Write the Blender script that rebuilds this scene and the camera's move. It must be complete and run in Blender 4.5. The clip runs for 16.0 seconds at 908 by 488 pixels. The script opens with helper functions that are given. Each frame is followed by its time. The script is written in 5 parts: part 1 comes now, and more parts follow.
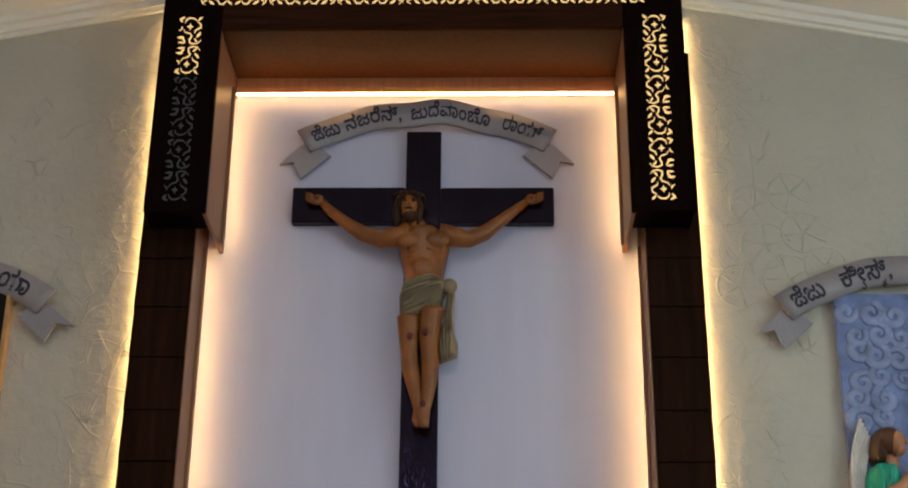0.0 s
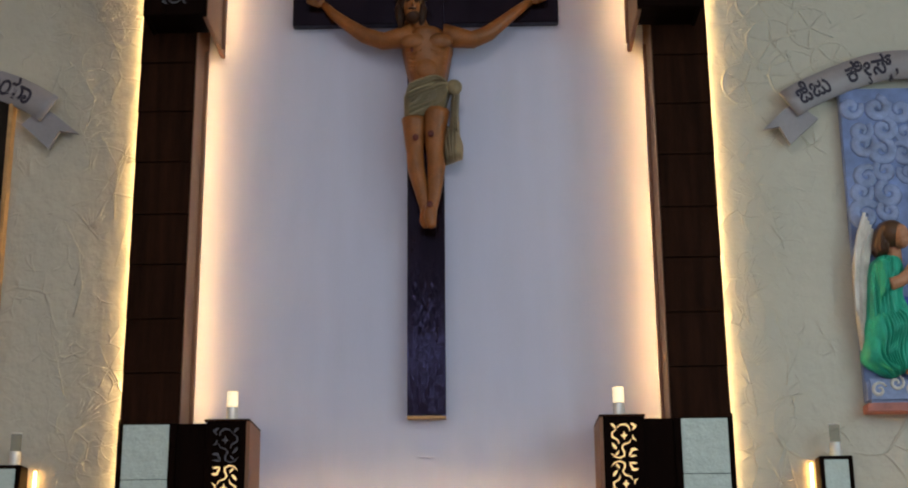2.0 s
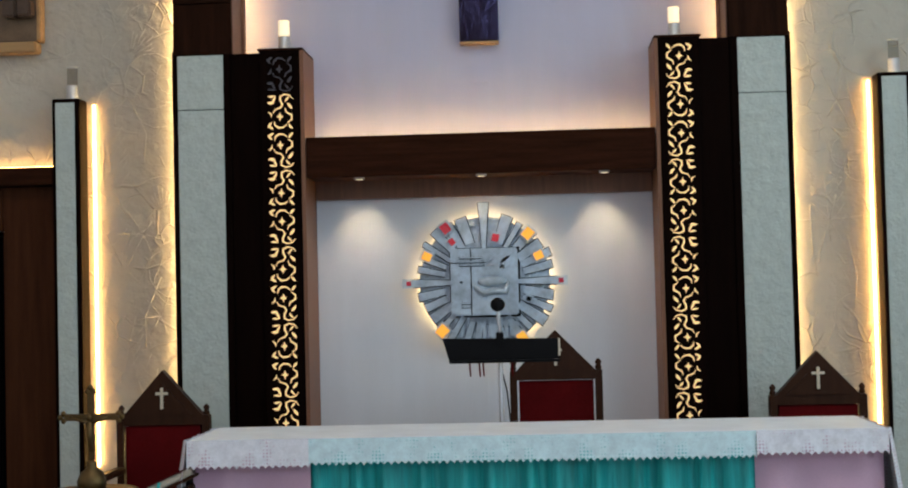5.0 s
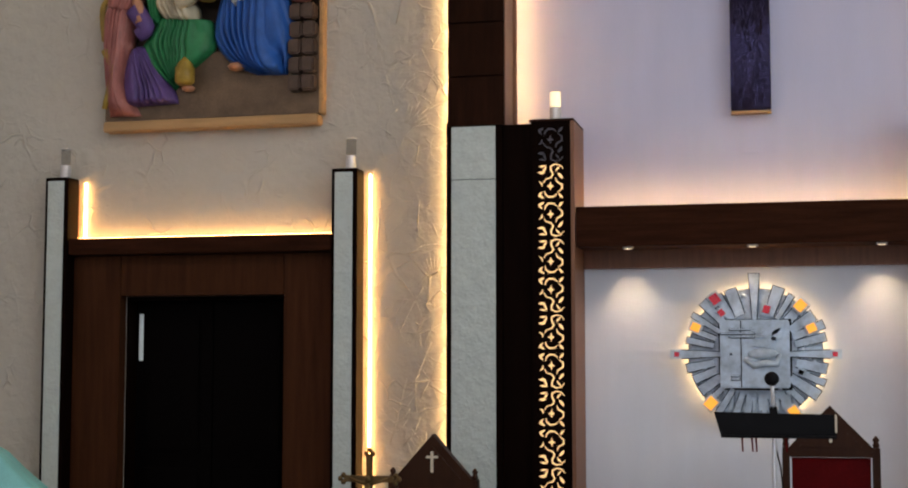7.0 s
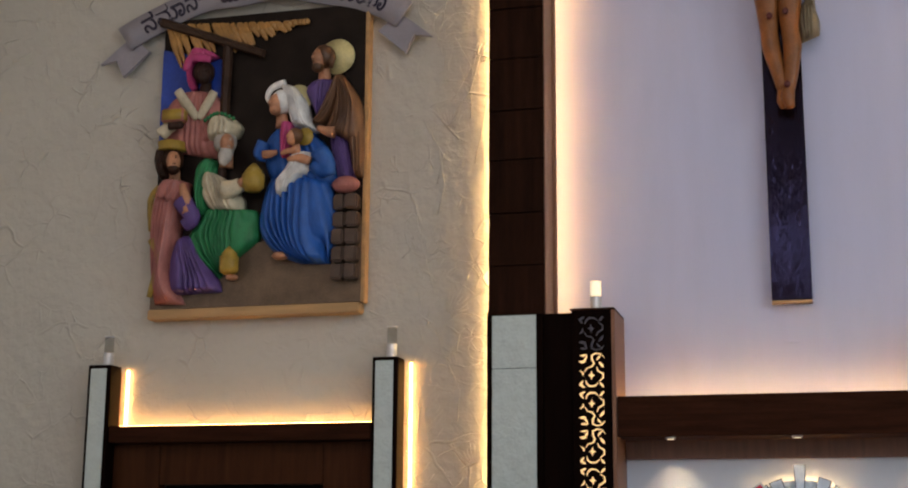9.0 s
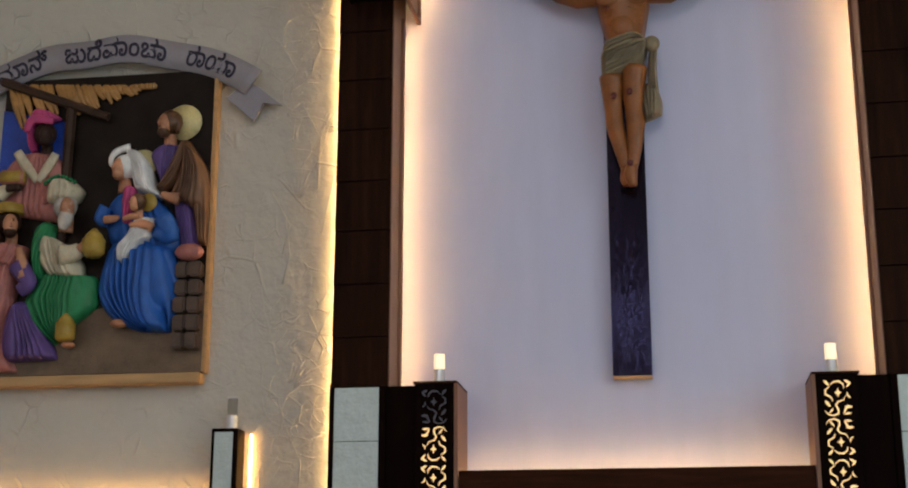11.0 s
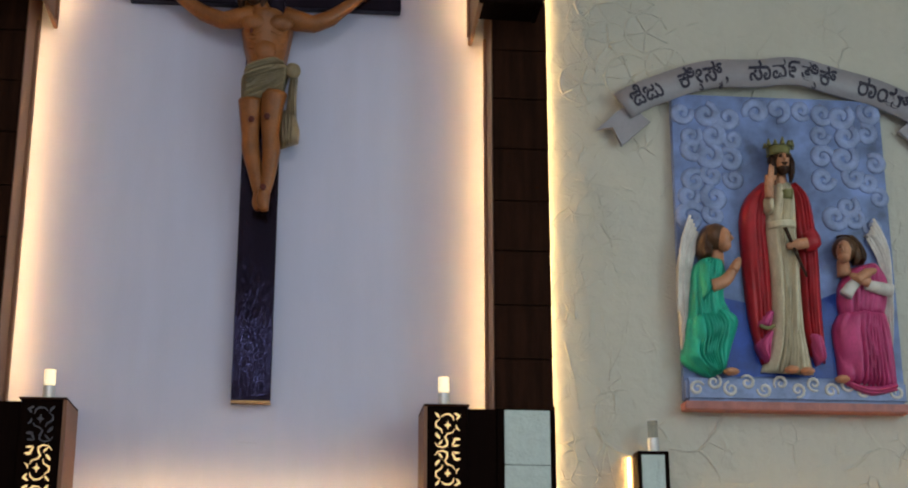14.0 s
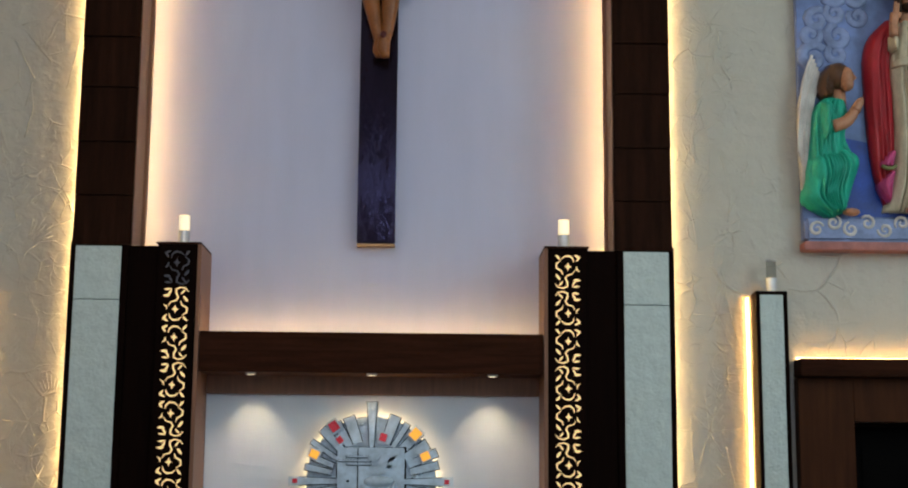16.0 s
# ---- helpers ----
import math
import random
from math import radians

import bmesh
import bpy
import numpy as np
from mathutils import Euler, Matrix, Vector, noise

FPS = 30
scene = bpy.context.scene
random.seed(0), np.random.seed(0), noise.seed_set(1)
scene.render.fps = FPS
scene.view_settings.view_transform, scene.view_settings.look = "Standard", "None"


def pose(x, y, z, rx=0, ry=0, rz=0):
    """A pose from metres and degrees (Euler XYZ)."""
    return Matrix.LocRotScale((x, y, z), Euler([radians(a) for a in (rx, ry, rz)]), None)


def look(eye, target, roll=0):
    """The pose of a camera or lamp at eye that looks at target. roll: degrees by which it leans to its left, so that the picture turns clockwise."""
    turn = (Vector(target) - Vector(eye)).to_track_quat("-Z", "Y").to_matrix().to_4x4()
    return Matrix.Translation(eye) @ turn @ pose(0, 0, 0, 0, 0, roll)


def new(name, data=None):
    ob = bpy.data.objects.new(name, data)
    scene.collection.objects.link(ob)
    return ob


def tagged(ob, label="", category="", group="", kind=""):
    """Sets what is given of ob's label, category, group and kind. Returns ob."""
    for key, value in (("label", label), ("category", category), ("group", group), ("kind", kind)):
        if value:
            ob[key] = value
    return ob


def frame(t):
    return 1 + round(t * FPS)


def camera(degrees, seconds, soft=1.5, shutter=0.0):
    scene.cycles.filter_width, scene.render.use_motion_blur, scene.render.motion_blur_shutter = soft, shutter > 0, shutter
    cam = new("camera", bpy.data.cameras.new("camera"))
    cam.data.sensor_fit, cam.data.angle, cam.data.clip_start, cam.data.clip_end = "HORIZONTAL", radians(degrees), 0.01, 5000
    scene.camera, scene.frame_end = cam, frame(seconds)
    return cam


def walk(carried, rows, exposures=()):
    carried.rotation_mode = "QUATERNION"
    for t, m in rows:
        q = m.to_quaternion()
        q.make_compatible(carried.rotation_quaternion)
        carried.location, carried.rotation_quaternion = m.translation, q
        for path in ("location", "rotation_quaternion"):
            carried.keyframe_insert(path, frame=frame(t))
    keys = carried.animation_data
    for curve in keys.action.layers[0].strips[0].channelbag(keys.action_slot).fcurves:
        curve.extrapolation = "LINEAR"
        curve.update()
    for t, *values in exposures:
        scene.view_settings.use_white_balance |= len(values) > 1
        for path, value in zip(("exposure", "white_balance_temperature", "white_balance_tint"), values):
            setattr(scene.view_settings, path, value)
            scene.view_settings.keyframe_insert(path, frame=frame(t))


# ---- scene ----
cam = camera(35.3, 16.0, soft=2.0)
PATH = [
    (0, (0.443, -9.009, 1.838), (0.397, -7.176, 2.637), 0.5),
    (0.5, (0.471, -8.998, 1.82), (0.412, -7.147, 2.576), 0.6),
    (1, (0.466, -8.998, 1.788), (0.4, -7.126, 2.488), 0.4),
    (1.5, (0.418, -8.979, 1.75), (0.363, -7.083, 2.384), 0.0),
    (2, (0.354, -8.966, 1.703), (0.317, -7.048, 2.269), -0.5),
    (2.5, (0.335, -8.949, 1.662), (0.312, -7.011, 2.155), -0.9),
    (3, (0.32, -8.936, 1.626), (0.309, -6.979, 2.041), -1.2),
    (3.5, (0.316, -8.928, 1.603), (0.313, -6.955, 1.933), -1.2),
    (3.7, (0.317, -8.929, 1.601), (0.314, -6.95, 1.893), -1.1),
    (5.8, (0.312, -8.909, 1.64), (0.061, -6.925, 1.66), -0.7),
    (6, (0.304, -8.93, 1.643), (0.013, -6.952, 1.673), -0.2),
    (6.4, (0.274, -8.963, 1.652), (-0.097, -6.998, 1.711), 0.1),
    (6.5, (0.264, -8.969, 1.652), (-0.122, -7.008, 1.731), -0.2),
    (7, (0.213, -8.982, 1.655), (-0.244, -7.042, 1.82), -0.0),
    (7.5, (0.198, -8.99, 1.647), (-0.296, -7.067, 1.894), 0.1),
    (8, (0.194, -9.001, 1.641), (-0.309, -7.091, 1.956), 0.1),
    (8.2, (0.196, -9.005, 1.641), (-0.311, -7.1, 1.98), 0.1),
    (10.3, (0.246, -8.968, 1.673), (-0.192, -7.086, 2.187), -0.0),
    (10.5, (0.254, -8.962, 1.672), (-0.148, -7.072, 2.19), -0.0),
    (11, (0.262, -8.95, 1.667), (-0.037, -7.043, 2.19), 0.1),
    (11.5, (0.29, -8.931, 1.674), (0.107, -7.009, 2.194), 0.3),
    (12, (0.327, -8.961, 1.679), (0.238, -7.03, 2.194), 0.5),
    (12.5, (0.353, -8.963, 1.672), (0.347, -7.032, 2.194), 0.7),
    (13, (0.36, -8.943, 1.649), (0.447, -7.022, 2.197), 0.6),
    (13.5, (0.373, -8.938, 1.631), (0.533, -7.026, 2.195), 0.3),
    (14, (0.385, -8.927, 1.63), (0.576, -7.018, 2.196), 0.0),
    (14.5, (0.382, -8.938, 1.635), (0.533, -7.018, 2.172), 0.3),
    (15, (0.363, -8.966, 1.639), (0.466, -7.029, 2.124), 0.4),
    (15.5, (0.353, -9.011, 1.643), (0.424, -7.059, 2.07), 0.3),
    (16, (0.347, -9.08, 1.645), (0.381, -7.11, 1.987), 0.5),
]
walk(cam, [(t, look(eye, target, roll)) for t, eye, target, roll in PATH],
     exposures=((0, -0.06, 6900, 15), (3, 0.02, 6500, 13), (6, 0.10, 6500, 19), (7, 0.15, 6900, 24), (8.2, 0.10, 6900, 24), (10.3, 0.06, 6800, 21), (12, 0.0, 6500, 15), (14, 0.0, 6500, 13), (16, 0.0, 6400, 12)))

# ---- world and light ----
world = bpy.data.worlds.new("world")
scene.world = world
world.use_nodes = True
wn = world.node_tree
sky = wn.nodes.new("ShaderNodeTexSky")
sky.sky_type, sky.sun_disc, sky.sun_elevation, sky.sun_rotation = "NISHITA", False, radians(38), radians(120)
wn.links.new(sky.outputs[0], wn.nodes["Background"].inputs[0])
wn.nodes["Background"].inputs[1].default_value = 0.1
sun = new("sun", bpy.data.lights.new("sun", "SUN"))
sun.data.energy, sun.data.angle, sun.data.color = 2.5, radians(0.5), (1, 0.95, 0.87)
sun.matrix_world = look((8, -18, 14), (0, -14, 0))



def window_light(name, eye, target, wide, high, power, tint=(0.74, 0.84, 1.0)):
    lamp = new(name, bpy.data.lights.new(name, "AREA"))
    lamp.data.shape, lamp.data.size, lamp.data.size_y = "RECTANGLE", wide, high
    lamp.data.energy, lamp.data.color = power, tint
    lamp.matrix_world = look(eye, target)


for yy in (-4.6, -8.6, -12.6):
    window_light("window_daylight", (-6.93, yy, 4.7), (0, yy + 0.6, 3.6), 1.7, 2.7, 22, (1.0, 0.76, 0.52))
    window_light("window_daylight", (6.93, yy, 4.7), (0, yy + 0.6, 3.6), 1.7, 2.7, 112, (0.72, 0.98, 1.0))
window_light("doorway_daylight", (0, -16.4, 2.0), (0, 0, 3.2), 3.0, 3.6, 62, (0.56, 0.70, 1.0))
# Added overhead fill, out of view, so the reliefs are shaded from above.
window_light("overhead_fill", (0, -6.2, 7.78), (0, -6.0, 0), 1.5, 2.0, 108, (1.0, 0.93, 0.84))
window_light("gallery_window_daylight", (-0.1, -16.45, 7.02), (0, 0, 5.0), 1.0, 0.6, 62, (0.58, 0.70, 1.0))

# ---- materials ----


def material(name, color, rough=0.6, metal=0.0, vary=0.12, scale=3.0, fine=60.0, bump=0.15, stretch=(1, 1, 1), gloss=0.5, coat=0.0, depth=0.004):
    m = bpy.data.materials.new(name)
    m.use_nodes = True
    nt = m.node_tree
    n, l = nt.nodes, nt.links
    b = n["Principled BSDF"]
    b.inputs["Roughness"].default_value = rough
    b.inputs["Metallic"].default_value = metal
    b.inputs["Specular IOR Level"].default_value = gloss
    b.inputs["Coat Weight"].default_value = coat
    co, mp = n.new("ShaderNodeTexCoord"), n.new("ShaderNodeMapping")
    mp.inputs["Scale"].default_value = stretch
    l.new(co.outputs["Object"], mp.inputs["Vector"])
    big, small = n.new("ShaderNodeTexNoise"), n.new("ShaderNodeTexNoise")
    big.inputs["Scale"].default_value, big.inputs["Detail"].default_value = scale, 5
    small.inputs["Scale"].default_value, small.inputs["Detail"].default_value = fine, 4
    mix, ramp = n.new("ShaderNodeMix"), n.new("ShaderNodeMapRange")
    for t in (big, small):
        l.new(mp.outputs[0], t.inputs["Vector"])
    add = n.new("ShaderNodeMath")
    add.operation = "MULTIPLY_ADD"
    add.inputs[1].default_value = 0.4
    l.new(small.outputs[0], add.inputs[0])
    l.new(big.outputs[0], add.inputs[2])
    ramp.inputs["From Min"].default_value, ramp.inputs["From Max"].default_value = 0.4, 1.0
    l.new(add.outputs[0], ramp.inputs[0])
    mix.data_type = "RGBA"
    c = Vector(color)
    mix.inputs["A"].default_value = (*(c * (1 - vary)), 1)
    mix.inputs["B"].default_value = (*[min(1, v) for v in c * (1 + vary)], 1)
    l.new(ramp.outputs[0], mix.inputs["Factor"])
    l.new(mix.outputs["Result"], b.inputs["Base Color"])
    rr = n.new("ShaderNodeMapRange")
    rr.inputs["To Min"].default_value, rr.inputs["To Max"].default_value = max(0.03, rough - 0.1), min(1, rough + 0.1)
    l.new(big.outputs[0], rr.inputs[0])
    l.new(rr.outputs[0], b.inputs["Roughness"])
    if bump:
        bp = n.new("ShaderNodeBump")
        bp.inputs["Strength"].default_value, bp.inputs["Distance"].default_value = bump, depth
        l.new(add.outputs[0], bp.inputs["Height"])
        l.new(bp.outputs[0], b.inputs["Normal"])
    return m


def glowing(name, color, strength):
    m = bpy.data.materials.new(name)
    m.use_nodes = True
    b = m.node_tree.nodes["Principled BSDF"]
    b.inputs["Base Color"].default_value = (*color, 1)
    b.inputs["Emission Color"].default_value = (*color, 1)
    b.inputs["Emission Strength"].default_value = strength
    return m


def stucco(name, color):
    """Painted plaster with raised trowelled strokes and fan-shaped scratches."""
    m = material(name, color, rough=0.55, vary=0.07, scale=1.1, fine=18, bump=0)
    nt = m.node_tree
    n, l = nt.nodes, nt.links
    co = n.new("ShaderNodeTexCoord")
    warp = n.new("ShaderNodeTexNoise")
    warp.inputs["Scale"].default_value = 2.3
    l.new(co.outputs["Object"], warp.inputs["Vector"])
    mixv = n.new("ShaderNodeMix")
    mixv.data_type = "VECTOR"
    mixv.inputs["Factor"].default_value = 0.22
    l.new(co.outputs["Object"], mixv.inputs["A"])
    l.new(warp.outputs["Color"], mixv.inputs["B"])
    heights = []
    for scale, width in ((3.4, 0.03), (7.5, 0.04)):
        v = n.new("ShaderNodeTexVoronoi")
        v.feature = "DISTANCE_TO_EDGE"
        v.inputs["Scale"].default_value = scale
        l.new(mixv.outputs["Result"], v.inputs["Vector"])
        r = n.new("ShaderNodeMapRange")
        r.inputs["From Max"].default_value = width
        r.inputs["To Min"].default_value, r.inputs["To Max"].default_value = 1, 0
        l.new(v.outputs["Distance"], r.inputs[0])
        mask = n.new("ShaderNodeTexNoise")
        mask.inputs["Scale"].default_value = scale * 0.55
        l.new(co.outputs["Object"], mask.inputs["Vector"])
        mr = n.new("ShaderNodeMapRange")
        mr.inputs["From Min"].default_value, mr.inputs["From Max"].default_value = 0.52, 0.72
        l.new(mask.outputs[0], mr.inputs[0])
        mu = n.new("ShaderNodeMath")
        mu.operation = "MULTIPLY"
        l.new(r.outputs[0], mu.inputs[0])
        l.new(mr.outputs[0], mu.inputs[1])
        heights.append(mu)
    fine = n.new("ShaderNodeTexNoise")
    fine.inputs["Scale"].default_value, fine.inputs["Detail"].default_value = 10, 8
    l.new(co.outputs["Object"], fine.inputs["Vector"])
    s1, s2 = n.new("ShaderNodeMath"), n.new("ShaderNodeMath")
    l.new(heights[0].outputs[0], s1.inputs[0])
    l.new(heights[1].outputs[0], s1.inputs[1])
    s2.operation = "MULTIPLY_ADD"
    s2.inputs[1].default_value = 1.9
    l.new(fine.outputs[0], s2.inputs[0])
    l.new(s1.outputs[0], s2.inputs[2])
    bp = n.new("ShaderNodeBump")
    bp.inputs["Strength"].default_value, bp.inputs["Distance"].default_value = 0.85, 0.013
    l.new(s2.outputs[0], bp.inputs["Height"])
    l.new(bp.outputs[0], n["Principled BSDF"].inputs["Normal"])
    return m


GRAIN = (7, 7, 0.5)
M = {
    "stucco": stucco("grey_beige_stucco", (0.46, 0.435, 0.38)),
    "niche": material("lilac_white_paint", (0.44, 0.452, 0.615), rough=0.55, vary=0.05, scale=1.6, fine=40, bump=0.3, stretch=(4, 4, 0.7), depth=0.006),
    "white_wall": material("white_nave_paint", (0.72, 0.70, 0.66), rough=0.8, vary=0.05),
    "ceiling": material("white_ceiling_paint", (0.78, 0.77, 0.74), rough=0.8, vary=0.04),
    "floor": material("polished_granite", (0.30, 0.27, 0.25), rough=0.22, vary=0.25, scale=9, fine=140, bump=0.03),
    "wenge": material("dark_wenge_veneer", (0.0045, 0.0016, 0.001), rough=0.6, vary=0.5, scale=5, fine=45, bump=0.12, stretch=GRAIN, gloss=0.02),
    "wenge_flat": material("dark_wenge_crossgrain", (0.030, 0.010, 0.005), rough=0.55, vary=0.5, scale=5, fine=45, bump=0.12, stretch=(0.5, 7, 7), gloss=0.02),
    "walnut": material("walnut_side_veneer", (0.19, 0.08, 0.04), rough=0.5, vary=0.25, scale=6, fine=60, bump=0.1, stretch=GRAIN),
    "teak": material("brown_panel_wood", (0.060, 0.018, 0.007), rough=0.5, gloss=0.08, vary=0.4, scale=4, fine=50, bump=0.12, stretch=GRAIN),
    "board": material("brown_wenge_boards", (0.017, 0.006, 0.003), rough=0.55, vary=0.6, scale=3, fine=30, bump=0.2, stretch=GRAIN, gloss=0.03),
    "doorwood": material("dark_brown_door_frame", (0.045, 0.015, 0.006), rough=0.5, vary=0.4, scale=4, fine=50, bump=0.12, stretch=GRAIN, gloss=0.05),
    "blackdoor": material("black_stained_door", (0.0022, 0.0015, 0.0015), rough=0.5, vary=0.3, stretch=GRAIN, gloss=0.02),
    "panel": material("pale_grey_textured_laminate", (0.46, 0.52, 0.50), rough=0.5, vary=0.09, scale=14, fine=48, bump=1.0, depth=0.012),
    "cross": material("dark_cross_wood", (0.006, 0.0025, 0.003), rough=0.09, vary=0.5, scale=2.6, fine=11, bump=0.5, stretch=(6, 6, 1.2), gloss=0.26, depth=0.012),
    "bareedge": material("lit_wood_edge", (0.42, 0.24, 0.10), rough=0.55, vary=0.25, stretch=(1, 8, 8)),
    "led": glowing("warm_led_strip", (1.0, 0.56, 0.17), 17),
    "led_in": glowing("warm_led_cove", (1.0, 0.66, 0.23), 33),
    "led_out": glowing("warm_led_back_edge", (1.0, 0.68, 0.28), 24),
    "led_halo": glowing("warm_halo_light", (1.0, 0.66, 0.28), 15),
    "led_top": glowing("warm_led_tube", (1.0, 0.62, 0.24), 13),
    "acrylic": glowing("backlit_cream_acrylic", (1.0, 0.66, 0.29), 0.66),
    "acrylic_off": material("unlit_cream_acrylic", (0.06, 0.055, 0.07), rough=0.4),
    "chrome": material("brushed_steel", (0.62, 0.63, 0.66), rough=0.4, metal=0.7, vary=0.1, bump=0),
    "crystal_on": glowing("lit_crystal", (1.0, 0.84, 0.55), 0.75),
    "slit": glowing("light_leak_glow", (0.55, 0.64, 0.64), 0.15),
    "ribbon": material("silver_grey_painted_plaster", (0.26, 0.24, 0.27), rough=0.45, vary=0.12, scale=5, fine=40),
    "letters": material("dark_violet_letters", (0.012, 0.008, 0.028), rough=0.4, vary=0.1, bump=0),
}
M["cross"].node_tree.nodes["Principled BSDF"].inputs["Specular Tint"].default_value = (0.62, 0.55, 1.0, 1)
glass = bpy.data.materials.new("clear_glass")
glass.use_nodes = True
gb = glass.node_tree.nodes["Principled BSDF"]
gb.inputs["Transmission Weight"].default_value, gb.inputs["Roughness"].default_value, gb.inputs["IOR"].default_value = 1.0, 0.0, 1.02
M["glass"] = glass

# ---- mesh helpers ----


def mesh(name, bm, mats, parent=None, label="", smooth=False):
    me = bpy.data.meshes.new(name)
    bmesh.ops.recalc_face_normals(bm, faces=bm.faces)
    bm.to_mesh(me)
    bm.free()
    for k in (mats if isinstance(mats, (list, tuple)) else [mats]):
        me.materials.append(M[k])
    if smooth:
        for p in me.polygons:
            p.use_smooth = True
    ob = new(name, me)
    if parent:
        ob.parent = parent
    return tagged(ob, label)


def part(name, bm, mat, parent, label="", smooth=False):
    return mesh(name, bm, mat, parent, label, smooth)


def empty(name, at=(0, 0, 0), label="", category="", group="", kind=""):
    ob = new(name)
    ob.location = at
    ob.empty_display_size = 0.1
    return tagged(ob, label, category, group, kind)


def block(x0, x1, y0, y1, z0, z1, bevel=0.0, bm=None, mat=0):
    own = bm is None
    bm = bmesh.new() if own else bm
    r = bmesh.ops.create_cube(bm, size=1, matrix=Matrix.LocRotScale(((x0 + x1) / 2, (y0 + y1) / 2, (z0 + z1) / 2), None, (abs(x1 - x0), abs(y1 - y0), abs(z1 - z0))))
    fs = {f for v in r["verts"] for f in v.link_faces}
    for f in fs:
        f.material_index = mat
    if bevel:
        es = {e for v in r["verts"] for e in v.link_edges}
        bmesh.ops.bevel(bm, geom=list(es), offset=bevel, segments=2, affect="EDGES")
    return bm


def lathe(rings, bm=None, at=(0, 0, 0), seg=20, mat=0, caps=True, turn=None):
    """A turned body from (radius, height) rings."""
    bm = bmesh.new() if bm is None else bm
    base = Matrix.Translation(at) @ (turn if turn else Matrix.Identity(4))
    rows = []
    for r, z in rings:
        rows.append([bm.verts.new(base @ Vector((r * math.cos(2 * math.pi * i / seg), r * math.sin(2 * math.pi * i / seg), z))) for i in range(seg)])
    for a, b in zip(rows, rows[1:]):
        for i in range(seg):
            bm.faces.new((a[i], a[(i + 1) % seg], b[(i + 1) % seg], b[i])).material_index = mat
    if caps:
        for row in (rows[0], rows[-1]):
            bm.faces.new(row).material_index = mat
    return bm


def prism(outline, y0, y1, bm=None, mat=0):
    """A plate of an (x, z) outline between two depths."""
    bm = bmesh.new() if bm is None else bm
    a = [bm.verts.new((x, y0, z)) for x, z in outline]
    b = [bm.verts.new((x, y1, z)) for x, z in outline]
    n = len(a)
    fs = [bm.faces.new(a), bm.faces.new(b[::-1])]
    for i in range(n):
        fs.append(bm.faces.new((a[i], b[i], b[(i + 1) % n], a[(i + 1) % n])))
    for f in fs:
        f.material_index = mat
    return bm


def tube(points, radii, bm=None, mat=0, seg=10, squash=1.0):
    """A rounded limb along points; squash flattens it in depth."""
    bm = bmesh.new() if bm is None else bm
    pts = [Vector(p) for p in points]
    rows = []
    for i, p in enumerate(pts):
        d = (pts[min(i + 1, len(pts) - 1)] - pts[max(i - 1, 0)]).normalized()
        side = d.cross(Vector((0, 1, 0)))
        side = side.normalized() if side.length > 1e-3 else Vector((1, 0, 0))
        up = side.cross(d).normalized()
        rows.append([bm.verts.new(p + side * radii[i] * math.cos(2 * math.pi * k / seg) + up * squash * radii[i] * math.sin(2 * math.pi * k / seg)) for k in range(seg)])
    for a, b in zip(rows, rows[1:]):
        for k in range(seg):
            bm.faces.new((a[k], a[(k + 1) % seg], b[(k + 1) % seg], b[k])).material_index = mat
    for row in (rows[0], rows[-1]):
        bm.faces.new(row).material_index = mat
    return bm


def ball(at, size, bm, mat=0, u=14, v=10, turn=None):
    r = bmesh.ops.create_uvsphere(bm, u_segments=u, v_segments=v, radius=1, matrix=Matrix.Translation(at) @ (turn if turn else Matrix.Identity(4)) @ Matrix.Diagonal((*size, 1)))
    for f in {f for w in r["verts"] for f in w.link_faces}:
        f.material_index = mat
    return bm


def arc(cx, cz, r, a0, a1, n=9, rz=None):
    return [(cx + r * math.cos(radians(a0 + (a1 - a0) * i / (n - 1))), cz + (rz or r) * math.sin(radians(a0 + (a1 - a0) * i / (n - 1)))) for i in range(n)]


# ---- the setting ----
HALF, BACK, RIDGE, SLOPE = 7.0, -16.6, 8.17, 0.195


def roof(x):
    return RIDGE - SLOPE * abs(x)


tagged(mesh("floor", block(-HALF, HALF, BACK, 0.6, -0.2, 0), "floor"), "polished brown granite church floor", "floor", kind="structure")

# altar wall: stucco fields, two door openings, painted centre field
DOORS = ((-4.2, -3.03), (3.03, 4.2))
bm = bmesh.new()
for s in (-1, 1):
    a, b = (1.50, 3.03)
    prism([(s * a, 0), (s * b, 0), (s * b, roof(b)), (s * a, roof(a))], 0, 0.3, bm)
    prism([(s * 3.03, 2.1), (s * 4.2, 2.1), (s * 4.2, roof(4.2)), (s * 3.03, roof(3.03))], 0, 0.3, bm)
    prism([(s * 4.2, 0), (s * HALF, 0), (s * HALF, roof(HALF)), (s * 4.2, roof(4.2))], 0, 0.3, bm)
wall = tagged(mesh("wall_north", bm, "stucco"), "grey-beige stucco altar wall with raised plaster strokes", "wall", kind="structure")
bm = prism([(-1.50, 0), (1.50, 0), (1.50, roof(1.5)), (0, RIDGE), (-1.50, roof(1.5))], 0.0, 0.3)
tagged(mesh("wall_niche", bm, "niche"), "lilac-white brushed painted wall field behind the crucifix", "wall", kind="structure")

